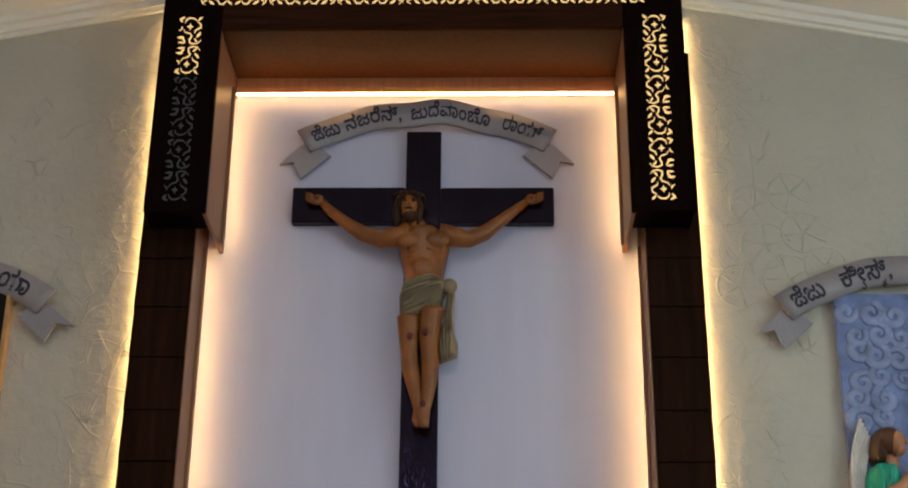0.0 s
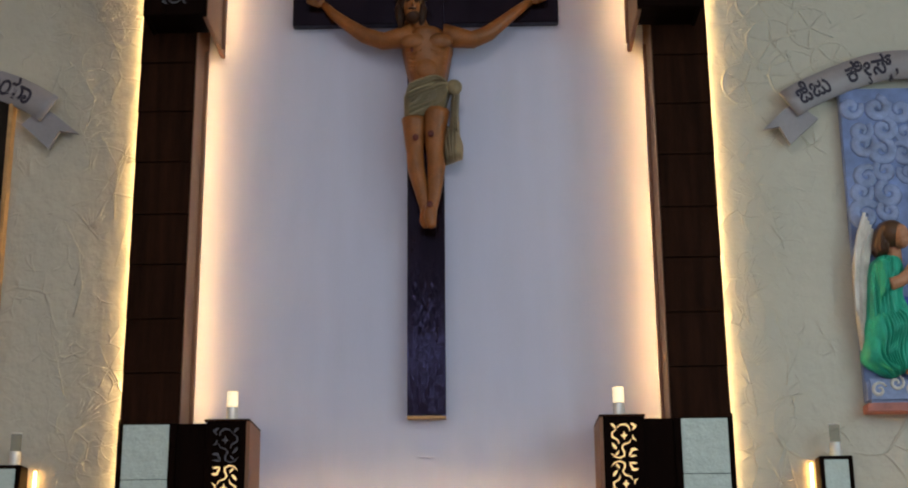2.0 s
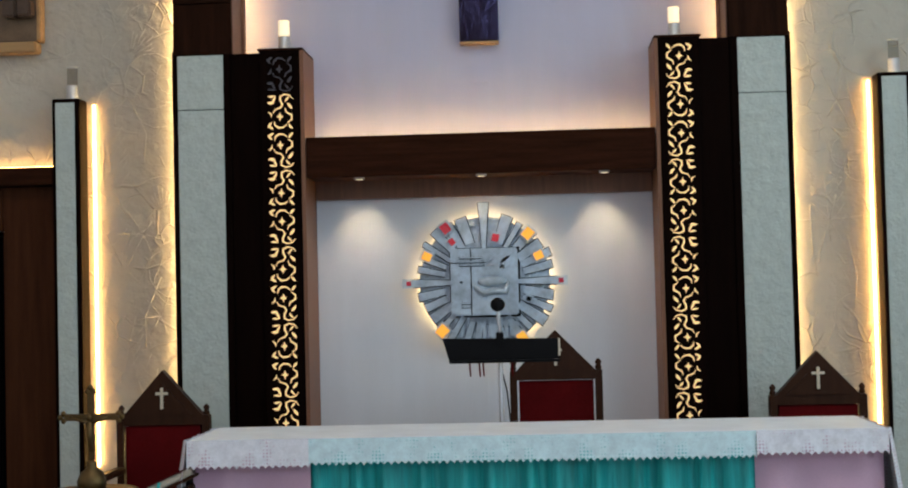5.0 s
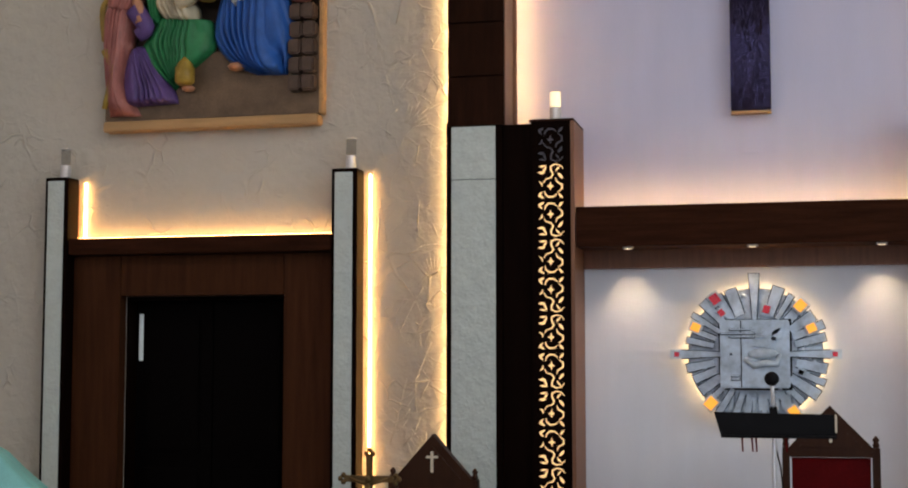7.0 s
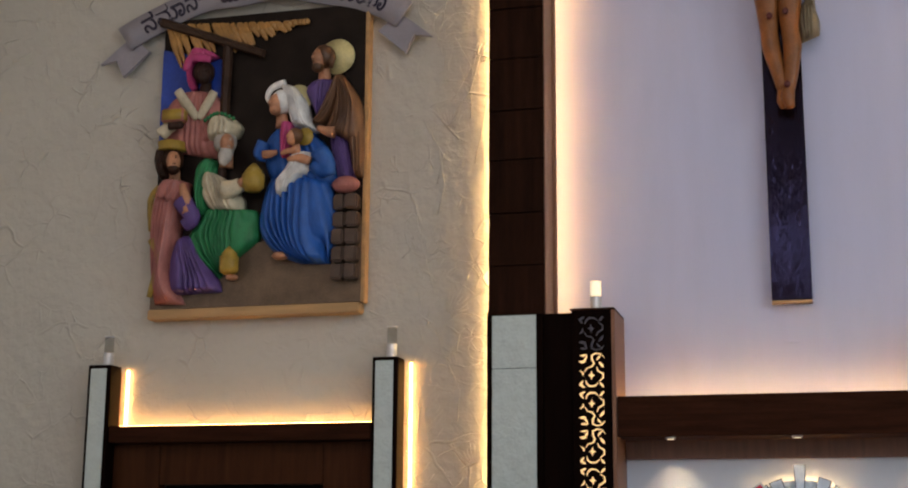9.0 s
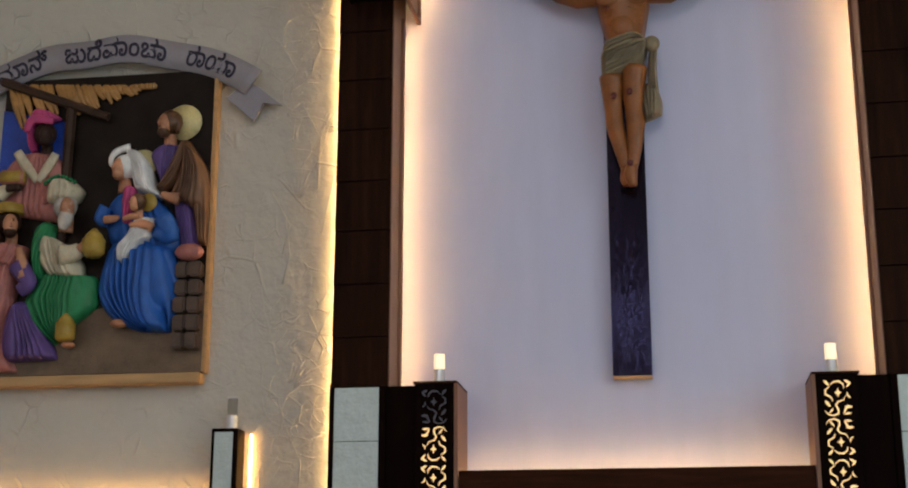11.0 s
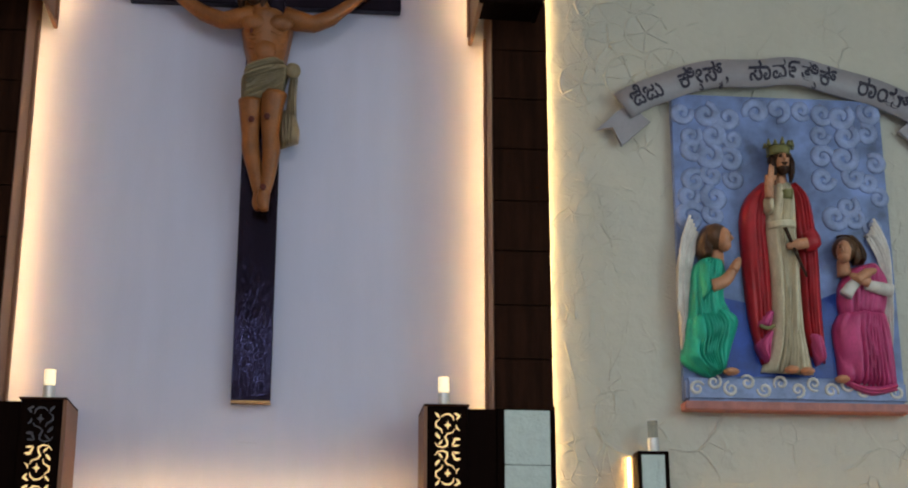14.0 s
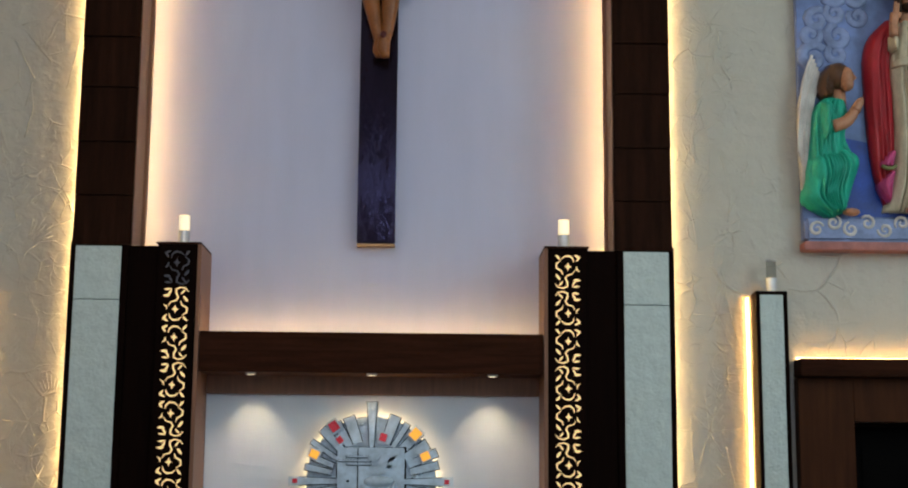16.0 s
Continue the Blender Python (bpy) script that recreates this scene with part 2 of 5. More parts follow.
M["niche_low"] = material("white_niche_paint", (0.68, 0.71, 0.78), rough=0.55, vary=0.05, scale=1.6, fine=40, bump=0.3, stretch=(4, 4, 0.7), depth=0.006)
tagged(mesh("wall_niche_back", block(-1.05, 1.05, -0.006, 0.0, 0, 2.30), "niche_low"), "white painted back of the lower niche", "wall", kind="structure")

# raised trowel strokes: fans, stars, arcs and leaf veins along the panelling
rng = random.Random(3)
bm = bmesh.new()


def ridge(pts, r=0.006):
    r *= 0.62
    tube([(x, -0.001, z) for x, z in pts], [r * (0.5 + 0.5 * math.sin(math.pi * (i + 0.5) / len(pts))) for i in range(len(pts))], bm, 0, 6, 0.4)


for s in (-1, 1):
    z = 0.5
    while z < 7.3:
        cx, kind = s * rng.uniform(2.03, 2.35), rng.choice(("fan", "star", "arc", "vein", "line"))
        if kind == "fan":
            a0 = rng.uniform(40, 140)
            for k in range(7):
                a, q = radians(a0 + (k - 3) * 9), rng.uniform(0.16, 0.24)
                ridge([(cx + t * q * math.cos(a), z + t * q * math.sin(a)) for t in (0.3, 0.65, 1.0)], 0.005)
            ridge(arc(cx, z, 0.26, a0 - 35, a0 + 35, 7), 0.006)
        elif kind == "star":
            for k in range(6):
                a, q = radians(k * 60 + rng.uniform(-15, 15)), rng.uniform(0.08, 0.22)
                ridge([(cx, z), (cx + q * 0.5 * math.cos(a), z + q * 0.5 * math.sin(a)), (cx + q * math.cos(a), z + q * math.sin(a))], 0.006)
        elif kind == "arc":
            for k in range(3):
                ridge(arc(cx + rng.uniform(-0.1, 0.1), z + k * 0.08, rng.uniform(0.08, 0.2), rng.uniform(0, 180), rng.uniform(200, 330), 9), 0.007)
        elif kind == "vein":
            tilt_a = rng.uniform(-0.25, 0.25)
            ridge([(cx + tilt_a * t, z + t * 0.42) for t in (0, 0.3, 0.6, 1.0)], 0.007)
            for k in range(5):
                t = 0.15 + k * 0.17
                for side in (-1, 1):
                    ridge([(cx + tilt_a * t, z + t * 0.42), (cx + tilt_a * t + side * 0.06, z + t * 0.42 + 0.04), (cx + tilt_a * t + side * 0.10, z + t * 0.42 + 0.10)], 0.004)
        else:
            ridge([(cx, z), (cx + rng.uniform(-0.05, 0.05), z + 0.2), (cx + rng.uniform(-0.12, 0.12), z + 0.45)], 0.007)
        z += rng.uniform(0.10, 0.22)
    for k in range(60):
        x, z = s * rng.uniform(2.1, 5.4), rng.uniform(0.6, 7.2)
        if 2.5 < abs(x) < 4.8 and z < 3.0:
            continue
        if rng.random() < 0.5:
            a = rng.uniform(0, 6.28)
            q = rng.uniform(0.1, 0.35)
            ridge([(x, z), (x + q * 0.5 * math.cos(a) + 0.02, z + q * 0.5 * math.sin(a)), (x + q * math.cos(a), z + q * math.sin(a))], 0.004)
        else:
            b0 = rng.uniform(0, 360)
            ridge(arc(x, z, rng.uniform(0.06, 0.18), b0, b0 + rng.uniform(90, 220), 8), 0.004)
for cx, cz, q in ((2.35, 5.75, 0.17), (2.62, 5.85, 0.15), (2.50, 5.50, 0.18), (2.75, 5.60, 0.14), (2.28, 6.05, 0.15), (2.55, 6.15, 0.15), (2.15, 5.45, 0.15)):
    ridge(arc(cx, cz, q, 10, 320, 16), 0.014)
    for k in range(5):
        a = radians(k * 72 + cx * 100)
        ridge([(cx, cz), (cx + q * 0.5 * math.cos(a), cz + q * 0.5 * math.sin(a)), (cx + q * 1.1 * math.cos(a), cz + q * 1.1 * math.sin(a))], 0.012)
tagged(mesh("trim", bm, "stucco", None, "", True), "raised plaster strokes, fans and leaf veins on the stucco wall", "plaster relief", kind="structure")

# side walls with window openings
WY = (-4.6, -8.6, -12.6)
for s, nm in ((-1, "wall_west"), (1, "wall_east")):
    bm = bmesh.new()
    x0, x1 = (s * HALF, s * (HALF + 0.25))
    x0, x1 = min(x0, x1), max(x0, x1)
    top = roof(HALF)
    block(x0, x1, BACK, 0.3, 0, 3.3, bm=bm)
    block(x0, x1, BACK, 0.3, 6.1, top + 0.1, bm=bm)
    ys = [0.3] + [v for w in WY for v in (w + 0.9, w - 0.9)] + [BACK]
    for a, b in zip(ys[::2], ys[1::2]):
        block(x0, x1, b, a, 3.3, 6.1, bm=bm)
    tagged(mesh(nm, bm, "white_wall"), "white painted nave side wall with window openings", "wall", kind="structure")
bm = bmesh.new()
for s in (-1, 1):
    block(s * 1.6, s * HALF, BACK - 0.25, BACK, 0, roof(HALF) + 1.4, bm=bm)
block(-1.6, 1.6, BACK - 0.25, BACK, 3.9, 6.5, bm=bm)
block(-1.6, -1.05, BACK - 0.25, BACK, 6.5, 7.9, bm=bm)
block(1.0, 1.6, BACK - 0.25, BACK, 6.5, 7.9, bm=bm)
block(-1.05, 1.0, BACK - 0.25, BACK, 7.55, 8.1, bm=bm)
tagged(mesh("wall_south", bm, "white_wall"), "white painted entrance wall with open doorway", "wall", kind="structure")
bm = bmesh.new()
for s in (-1, 1):
    for y0, y1, x in ((BACK - 0.25, -7.3, 0.0), (-7.3, -5.1, 0.8), (-5.1, 0.3, 0.0)):
        prism([(s * x, roof(x)), (s * (HALF + 0.25), roof(HALF + 0.25)), (s * (HALF + 0.25), roof(HALF) + 0.2), (s * x, roof(x) + 0.25)], y0, y1, bm)
tagged(mesh("ceiling", bm, "ceiling"), "white pitched plaster ceiling", "ceiling", kind="structure")
# Unseen pane added to close the opening made for the overhead fill.
tagged(mesh("opening_cover", block(-0.85, 0.85, -7.32, -5.08, RIDGE + 0.26, RIDGE + 0.28), "white_wall"), "added white pane over the unseen ceiling opening", "skylight", kind="structure")
for s in (-1, 1):
    bm = bmesh.new()
    for drop, deep, hi in ((0.0, 0.10, 0.05), (0.05, 0.06, 0.06), (0.11, 0.03, 0.03)):
        prism([(s * 0.02, RIDGE - drop - 0.004), (s * (HALF - 0.01), roof(HALF) - drop - 0.004), (s * (HALF - 0.01), roof(HALF) - drop - hi), (s * 0.02, RIDGE - drop - hi)], -deep, -0.003, bm)
    tagged(mesh("trim", bm, "ceiling"), "white moulded plaster cornice under the ceiling", "cornice", kind="structure")

# ---- altar surround: canopy, pilasters, columns, beam ----


def leaf(c, a, length, width, bend=0.0):
    """A pointed leaf outline in (x, z)."""
    out = []
    for side in (1, -1):
        for i in range(5):
            u = i / 5 if side == 1 else 1 - i / 5
            w = side * width * 0.8 * math.sin(math.pi * u) ** 0.8
            x, z = u * length, w + bend * u * u * length
            out.append((c[0] + x * math.cos(a) - z * math.sin(a), c[1] + x * math.sin(a) + z * math.cos(a)))
    return out


def scroll(points, width):
    """A band that swells in the middle, as an (x, z) outline."""
    left, right = [], []
    for i, p in enumerate(points):
        q0, q1 = points[max(i - 1, 0)], points[min(i + 1, len(points) - 1)]
        d = Vector((q1[0] - q0[0], q1[1] - q0[1])).normalized()
        w = width * (0.35 + 0.65 * math.sin(math.pi * i / (len(points) - 1)))
        left.append((p[0] - d.y * w, p[1] + d.x * w))
        right.append((p[0] + d.y * w, p[1] - d.x * w))
    return left + right[::-1]


def motif():
    """Outlines of half a repeat of the scrollwork: 1 wide, 1.42 high, mirrored at both ends."""
    return [
        [(0.04, 0.70), (0.075, 0.585), (0.17, 0.53), (0.075, 0.475), (0.04, 0.36), (0.005, 0.475), (-0.09, 0.53), (0.005, 0.585)],
        scroll([(-0.22, 0.24), (-0.08, 0.13), (0.10, 0.12), (0.23, 0.22), (0.26, 0.36)], 0.034),
        leaf((-0.44, 0.07), radians(38), 0.27, 0.055, 0.2),
        scroll([(-0.24, 0.30), (-0.40, 0.42), (-0.40, 0.58), (-0.20, 0.70), (-0.16, 0.84)], 0.034),
        leaf((-0.42, 0.80), radians(62), 0.30, 0.065, -0.15),
        leaf((-0.16, 1.08), radians(118), 0.26, 0.045, 0.2),
        leaf((0.28, 0.08), radians(20), 0.24, 0.055, 0.2),
        leaf((0.50, 0.12), radians(112), 0.26, 0.05, 0.25),
        scroll([(0.36, 0.52), (0.37, 0.64), (0.48, 0.72)], 0.033),
        scroll([(0.30, 0.66), (0.22, 0.80), (0.02, 0.86), (-0.06, 0.98), (0.02, 1.14), (0.02, 1.28), (-0.14, 1.36), (-0.34, 1.32), (-0.45, 1.18)], 0.033),
        leaf((0.20, 1.32), radians(-75), 0.36, 0.05, 0.25),
        leaf((0.24, 1.06), radians(-12), 0.28, 0.065, 0.2),
        leaf((0.22, 1.32), radians(-20), 0.26, 0.05, 0.2),
    ]


SCROLLS = {}
for up in (1, -1):
    for side in (1, -1):
        for along in "zx":
            row = []
            for k, o in enumerate(motif()):
                pts = [((side * px, up * (pz - 0.71)) if along == "z" else (up * (pz - 0.71), side * px)) for px, pz in o]
                both = []
                for mk in ("acrylic", "acrylic_off"):
                    b2 = prism(pts, -0.5, 0.5)
                    bmesh.ops.recalc_face_normals(b2, faces=b2.faces)
                    me = bpy.data.meshes.new("scroll")
                    b2.to_mesh(me)
                    b2.free()
                    me.materials.append(M[mk])
                    both.append(me)
                row.append(both)
            SCROLLS[up, side, along] = row


def lattice(parent, x, z0, count, size, y, along="z", off=(), flip=1, step=1.0):
    """Backlit scroll inlays, half a repeat after another."""
    high = 1.42 * size
    for i in range(count):
        c = (x, y + 0.003, z0 - (i + 0.5) * high) if along == "z" else (x + (i + 0.5) * high, y + 0.003, z0)
        for row in SCROLLS[1 if i % 2 else -1, flip, along]:
            ob = new("scroll", row[1 if i in off else 0])
            ob.parent = parent
            ob.matrix_basis = Matrix.LocRotScale(c, None, (size, 0.012, size))


# canopy frame
can = empty("altar_canopy", (0, 0, 5.69), "dark wood canopy frame with backlit scroll cutouts on the wall", "canopy")


def cpart(name, bm, mat, label=""):
    ob = part(name, bm, mat, can, label)
    ob.matrix_parent_inverse = Matrix.Translation((0, 0, -5.69))
    return ob


for s in (-1, 1):
    cpart("front_panel", block(s * 1.372, s * 1.777, -0.70, -0.66, 5.69, 7.60, 0.006), "wenge")
    cpart("side_panel", block(s * 1.372, s * 1.40, -0.658, -0.004, 5.69, 7.07, 0.004), "walnut", "walnut veneered inner side")
    cpart("side_panel", block(s * 1.75, s * 1.776, -0.658, -0.06, 5.69, 7.60, 0.004), "wenge")
    cpart("bottom_panel", block(s * 1.402, s * 1.748, -0.656, -0.41, 5.70, 5.72), "wenge")
cpart("front_panel", block(-1.370, 1.370, -0.70, -0.66, 7.07, 7.60, 0.006), "wenge_flat")
cpart("soffit", block(-1.370, 1.370, -0.658, -0.004, 7.07, 7.10), "teak", "brown wooden soffit")
# Lighter wood than the soffit carries the tube's warm glow in its colour.
cpart("cove_board", block(-1.368, 1.368, -0.030, -0.004, 6.925, 7.068, 0.003), "walnut", "wooden board behind the light tube, glow put into its brown")
cpart("top_panel", block(-1.75, 1.75, -0.66, -0.004, 7.60, 7.63), "wenge_flat")
for s in (-1, 1):
    lattice(can, s * 1.575, 7.17, 6, 0.166, -0.703, off=(2, 3, 4, 5) if s < 0 else (), flip=s)
lattice(can, -1.532, 7.33, 13, 0.166, -0.703, along="x")
for ob in can.children:
    ob.matrix_parent_inverse = Matrix.Translation((0, 0, -5.69))

# pilasters of overlapping boards
for s in (-1, 1):
    pil = empty("pilaster", (s * 1.67, -0.2, 3.12), "tall dark wood pilaster clad with stacked boards", "pilaster", "altar pilasters")
    inv = Matrix.Translation((-s * 1.67, 0.2, -3.12))
    parts = [part("core", block(s * 1.487, s * 1.848, -0.39, -0.06, 3.12, 7.05, 0.004), "wenge", pil),
             part("side_veneer", block(s * 1.482, s * 1.487, -0.40, -0.004, 3.12, 7.05), "walnut", pil, "walnut veneered inner side")]
    z, k = 3.12, 0
    heights = (0.315, 0.34, 0.35, 0.33, 0.35, 0.345, 0.34, 0.33)
    for h in heights:
        top = min(z + h, 5.86)
        bm = prism([(s * 1.49, z), (s * 1.846, z), (s * 1.846, top - 0.004), (s * 1.49, top - 0.004)], -0.41 - 0.006, -0.392)
        for v in bm.verts:
            if v.co.z > z + 0.1 and v.co.y < -0.4:
                v.co.y += 0.012
        parts.append(part("board", bm, "board", pil))
        z = top
    for p in parts:
        p.matrix_parent_inverse = inv


def led(name, x0, x1, y0, y1, z0, z1, mat="led", label="warm white LED strip light glowing along the edge"):
    return tagged(mesh(name, block(x0, x1, y0, y1, z0, z1, 0.002), mat), label, "led strip", "led strips")


for s in (-1, 1):
    xo = 1.888 if s > 0 else 1.922
    led("led_strip", s * xo, s * (xo + 0.006), -0.040, -0.004, 0.3, 7.0, "led_out")
    led("led_strip", s * (xo - 0.022), s * (xo - 0.016), -0.040, -0.004, 7.01, 7.55, "led_out")
    led("led_strip", s * 1.471, s * 1.4815, -0.122, -0.106, 3.15, 5.68, "led_in")
    led("led_strip", s * 1.361, s * 1.3715, -0.122, -0.106, 5.72, 6.88, "led_in")
    # Lips are added parts that screen the strips and leave only their glow.
    tagged(mesh("trim", block(s * 1.462, s * 1.4815, -0.140, -0.126, 3.15, 5.685), "walnut"), "narrow walnut lip added to hide the cove light", "light lip", kind="structure")
    tagged(mesh("trim", block(s * 1.352, s * 1.3715, -0.140, -0.126, 5.70, 6.93), "walnut"), "narrow walnut lip added to hide the cove light", "light lip", kind="structure")
led("led_strip", -1.35, 1.35, -0.075, -0.058, 6.900, 6.920, "led_top", "bright warm LED tube under the canopy soffit")
led("led_strip", -1.03, 1.03, -0.165, -0.15, 2.566, 2.58, "led_in")

# base units: pale panel, dark recess and scroll column
for s in (-1, 1):
    base = empty("base_unit", (s * 1.45, -0.2, 0), "dark wood base unit with pale panel and backlit scroll column", "panelling", "altar base units")
    inv = Matrix.Translation((-s * 1.45, 0.2, 0))
    ps = [part("frame", block(s * 1.502, s * 1.857, -0.408, -0.10, 0, 3.145, 0.004), "wenge", base),
          part("pale_panel", block(s * 1.543, s * 1.822, -0.418, -0.404, 0.15, 2.78, 0.003), "panel", base, "pale grey textured panel"),
          part("pale_panel", block(s * 1.543, s * 1.822, -0.418, -0.404, 2.784, 3.113, 0.003), "panel", base, "pale grey textured panel"),
          part("recess_board", block(s * 1.318, s * 1.50, -0.395, -0.02, 0, 3.12, 0.003), "wenge", base),
          part("column", block(s * 1.075, s * 1.316, -0.42, -0.004, 0, 3.128, 0.004), "wenge", base),
          part("column_cap", block(s * 1.052, s * 1.33, -0.43, -0.004, 3.129, 3.141, 0.003), "wenge_flat", base),
          part("side_veneer", block(s * 1.052, s * 1.0745, -0.419, -0.004, 0, 3.128, 0.002), "walnut", base, "walnut veneered inner side")]
    lattice(base, s * 1.192, 3.10, 13, 0.162, -0.423, off=(0,) if s < 0 else (), flip=s)
    for p in base.children:
        p.matrix_parent_inverse = inv

beam = empty("beam", (0, -0.2, 2.35), "dark wooden beam with three recessed spotlights", "beam")
inv = Matrix.Translation((0, 0.2, -2.35))
part("front_board", block(-1.048, 1.048, -0.40, -0.375, 2.352, 2.597, 0.003), "wenge_flat", beam)
part("top_board", block(-1.048, 1.048, -0.373, -0.06, 2.54, 2.565), "wenge_flat", beam)
part("soffit", block(-1.048, 1.048, -0.373, -0.06, 2.356, 2.376), "teak", beam)
# Fascia colour is lightened to imitate the light of the spots on it.
part("inner_fascia", block(-1.048, 1.048, -0.055, -0.02, 2.24, 2.40, 0.003), "walnut", beam, "wooden inner board with spotlight glow in its brown")
for x in (-0.745, 0.0, 0.745):
    r = part("spot_ring", lathe([(0.030, 2.345), (0.034, 2.349), (0.034, 2.356)], at=(x, -0.28, 0)), "chrome", beam, "round steel spotlight ring")
    part("spot_lens", lathe([(0.022, 2.342), (0.022, 2.346)], at=(x, -0.28, 0)), "crystal_on", r, "glowing spotlight lens")
    lamp = new("spot_light", bpy.data.lights.new("spot_light", "SPOT"))
    lamp.data.energy, lamp.data.color, lamp.data.spot_size, lamp.data.spot_blend, lamp.data.shadow_soft_size = (9 if x else 4), (1, 0.78, 0.48), radians(84), 1.0, 0.04
    lamp.matrix_world = look((x, -0.20, 2.338), (x, -0.04, 1.75))
for p in beam.children:
    p.matrix_parent_inverse = inv

# ---- side doors ----
for s in (-1, 1):
    nm = "door_1" if s < 0 else "door_2"
    dr = empty(nm, (s * 3.615, -0.1, 0), "black-brown double wooden doorway with broad brown architrave", "door", kind="structure")
    inv = Matrix.Translation((-s * 3.615, 0.1, 0))
    part("jamb", block(s * 4.20, s * 4.548, -0.10, -0.004, 0, 2.375, 0.004), "doorwood", dr)
    part("jamb", block(s * 2.68, s * 3.03, -0.10, -0.004, 0, 2.375, 0.004), "doorwood", dr)
    part("lintel", block(s * 3.032, s * 4.198, -0.098, -0.004, 2.1, 2.375, 0.004), "doorwood", dr)
    part("cornice", block(s * 2.68, s * 4.548, -0.19, -0.004, 2.378, 2.49, 0.006), "wenge_flat", dr)
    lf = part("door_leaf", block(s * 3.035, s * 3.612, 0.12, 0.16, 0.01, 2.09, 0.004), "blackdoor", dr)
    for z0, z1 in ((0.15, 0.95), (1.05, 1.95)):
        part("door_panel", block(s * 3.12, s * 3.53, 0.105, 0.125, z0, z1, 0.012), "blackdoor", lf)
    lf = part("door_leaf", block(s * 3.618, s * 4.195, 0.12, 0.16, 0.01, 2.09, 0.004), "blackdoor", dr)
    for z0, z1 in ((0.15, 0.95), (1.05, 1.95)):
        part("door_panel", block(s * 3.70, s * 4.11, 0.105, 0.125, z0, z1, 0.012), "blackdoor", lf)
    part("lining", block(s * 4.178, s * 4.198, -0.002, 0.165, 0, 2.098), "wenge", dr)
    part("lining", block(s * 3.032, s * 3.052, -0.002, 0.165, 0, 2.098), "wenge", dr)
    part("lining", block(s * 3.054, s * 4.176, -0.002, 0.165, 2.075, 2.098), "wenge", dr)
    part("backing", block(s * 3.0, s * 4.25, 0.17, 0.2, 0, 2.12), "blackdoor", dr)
    if s < 0:
        # Glowing strip stands in for light leaking through the door's gap.
        part("light_leak", block(-4.152, -4.122, 0.100, 0.104, 1.665, 1.985), "slit", dr, "narrow pale strip of leaking light")
    for p in dr.children:
        p.matrix_parent_inverse = inv
    led("led_strip", s * 2.69, s * 4.54, -0.06, -0.035, 2.495, 2.505)

POSTS = ((-2.673, -2.50, 1), (-4.722, -4.551, 1), (2.408, 2.606, -1), (4.50, 4.69, -1))
for x0, x1, side in POSTS:
    po = empty("door_post", ((x0 + x1) / 2, -0.1, 0), "dark-edged door post with pale panel and glowing back edge", "post", "door posts")
    inv = Matrix.Translation((-(x0 + x1) / 2, 0.1, 0))
    part("frame", block(x0, x1, -0.2, -0.045, 0, 2.91, 0.004), "wenge", po)
    part("pale_panel", block(x0 + 0.022, x1 - 0.03, -0.207, -0.197, 0.05, 2.885, 0.002), "panel", po, "pale grey panel")
    part("backing", block(x0 + 0.02, x1 - 0.02, -0.044, -0.003, 0, 2.88), "walnut", po)
    for p in po.children:
        p.matrix_parent_inverse = inv
    xs = (x1 + 0.030, x1 + 0.042) if side > 0 else (x0 - 0.022, x0 - 0.010)
    led("led_strip", *xs, -0.03, -0.004, 2.5 if x0 < -4 or x0 > 4 else 0.6, 2.89)


def candle_lamp(x, y, z, lit):
    c = empty("candle_lamp", (x, y, z), "steel lamp with glowing crystal top on the column" if lit else "steel lamp with clear unlit glass tube on the post", "lamp", "candle lamps")
    part("base", lathe([(0.040, 0), (0.042, 0.004), (0.036, 0.01), (0.036, 0.085), (0.034, 0.09)]), "chrome", c, "steel base", True)
    if lit:
        b = lathe([(0.030, 0.091), (0.034, 0.097), (0.035, 0.13), (0.033, 0.165), (0.035, 0.178), (0.033, 0.186), (0.018, 0.188)], seg=12)
        part("crystal", b, "crystal_on", c, "glowing crystal top")
    else:
        b = lathe([(0.033, 0.091), (0.034, 0.20), (0.030, 0.205), (0.030, 0.10)], caps=False, seg=16)
        part("tube", b, "glass", c, "clear glass tube", True)
        part("rim", lathe([(0.034, 0.200), (0.036, 0.203), (0.034, 0.207)], caps=False, seg=16), "chrome", c)
    return c


for s in (-1, 1):
    candle_lamp(s * 1.185, -0.30, 3.142, True)
for x0, x1, side in POSTS:
    candle_lamp((x0 + x1) / 2 + 0.02, -0.12, 2.911, False)

# ---- crucifix ----
cr = empty("crucifix", (0, -0.05, 3.19), "large dark wooden crucifix with painted carved figure on the wall", "crucifix")
inv = Matrix.Translation((0, 0.05, -3.19))
part("upright", block(-0.121, 0.123, -0.08, -0.006, 3.205, 6.60, 0.006), "cross", cr)
part("crossarm", block(-0.905, -0.123, -0.08, -0.006, 5.895, 6.162, 0.006), "cross", cr)
part("crossarm", block(0.125, 0.907, -0.08, -0.006, 5.89, 6.158, 0.006), "cross", cr)
# The foot's lit lower edge is put into a paler wood colour.
part("foot_edge", block(-0.121, 0.123, -0.078, -0.008, 3.19, 3.2045), "bareedge", cr, "wooden foot edge coloured pale as if lit")

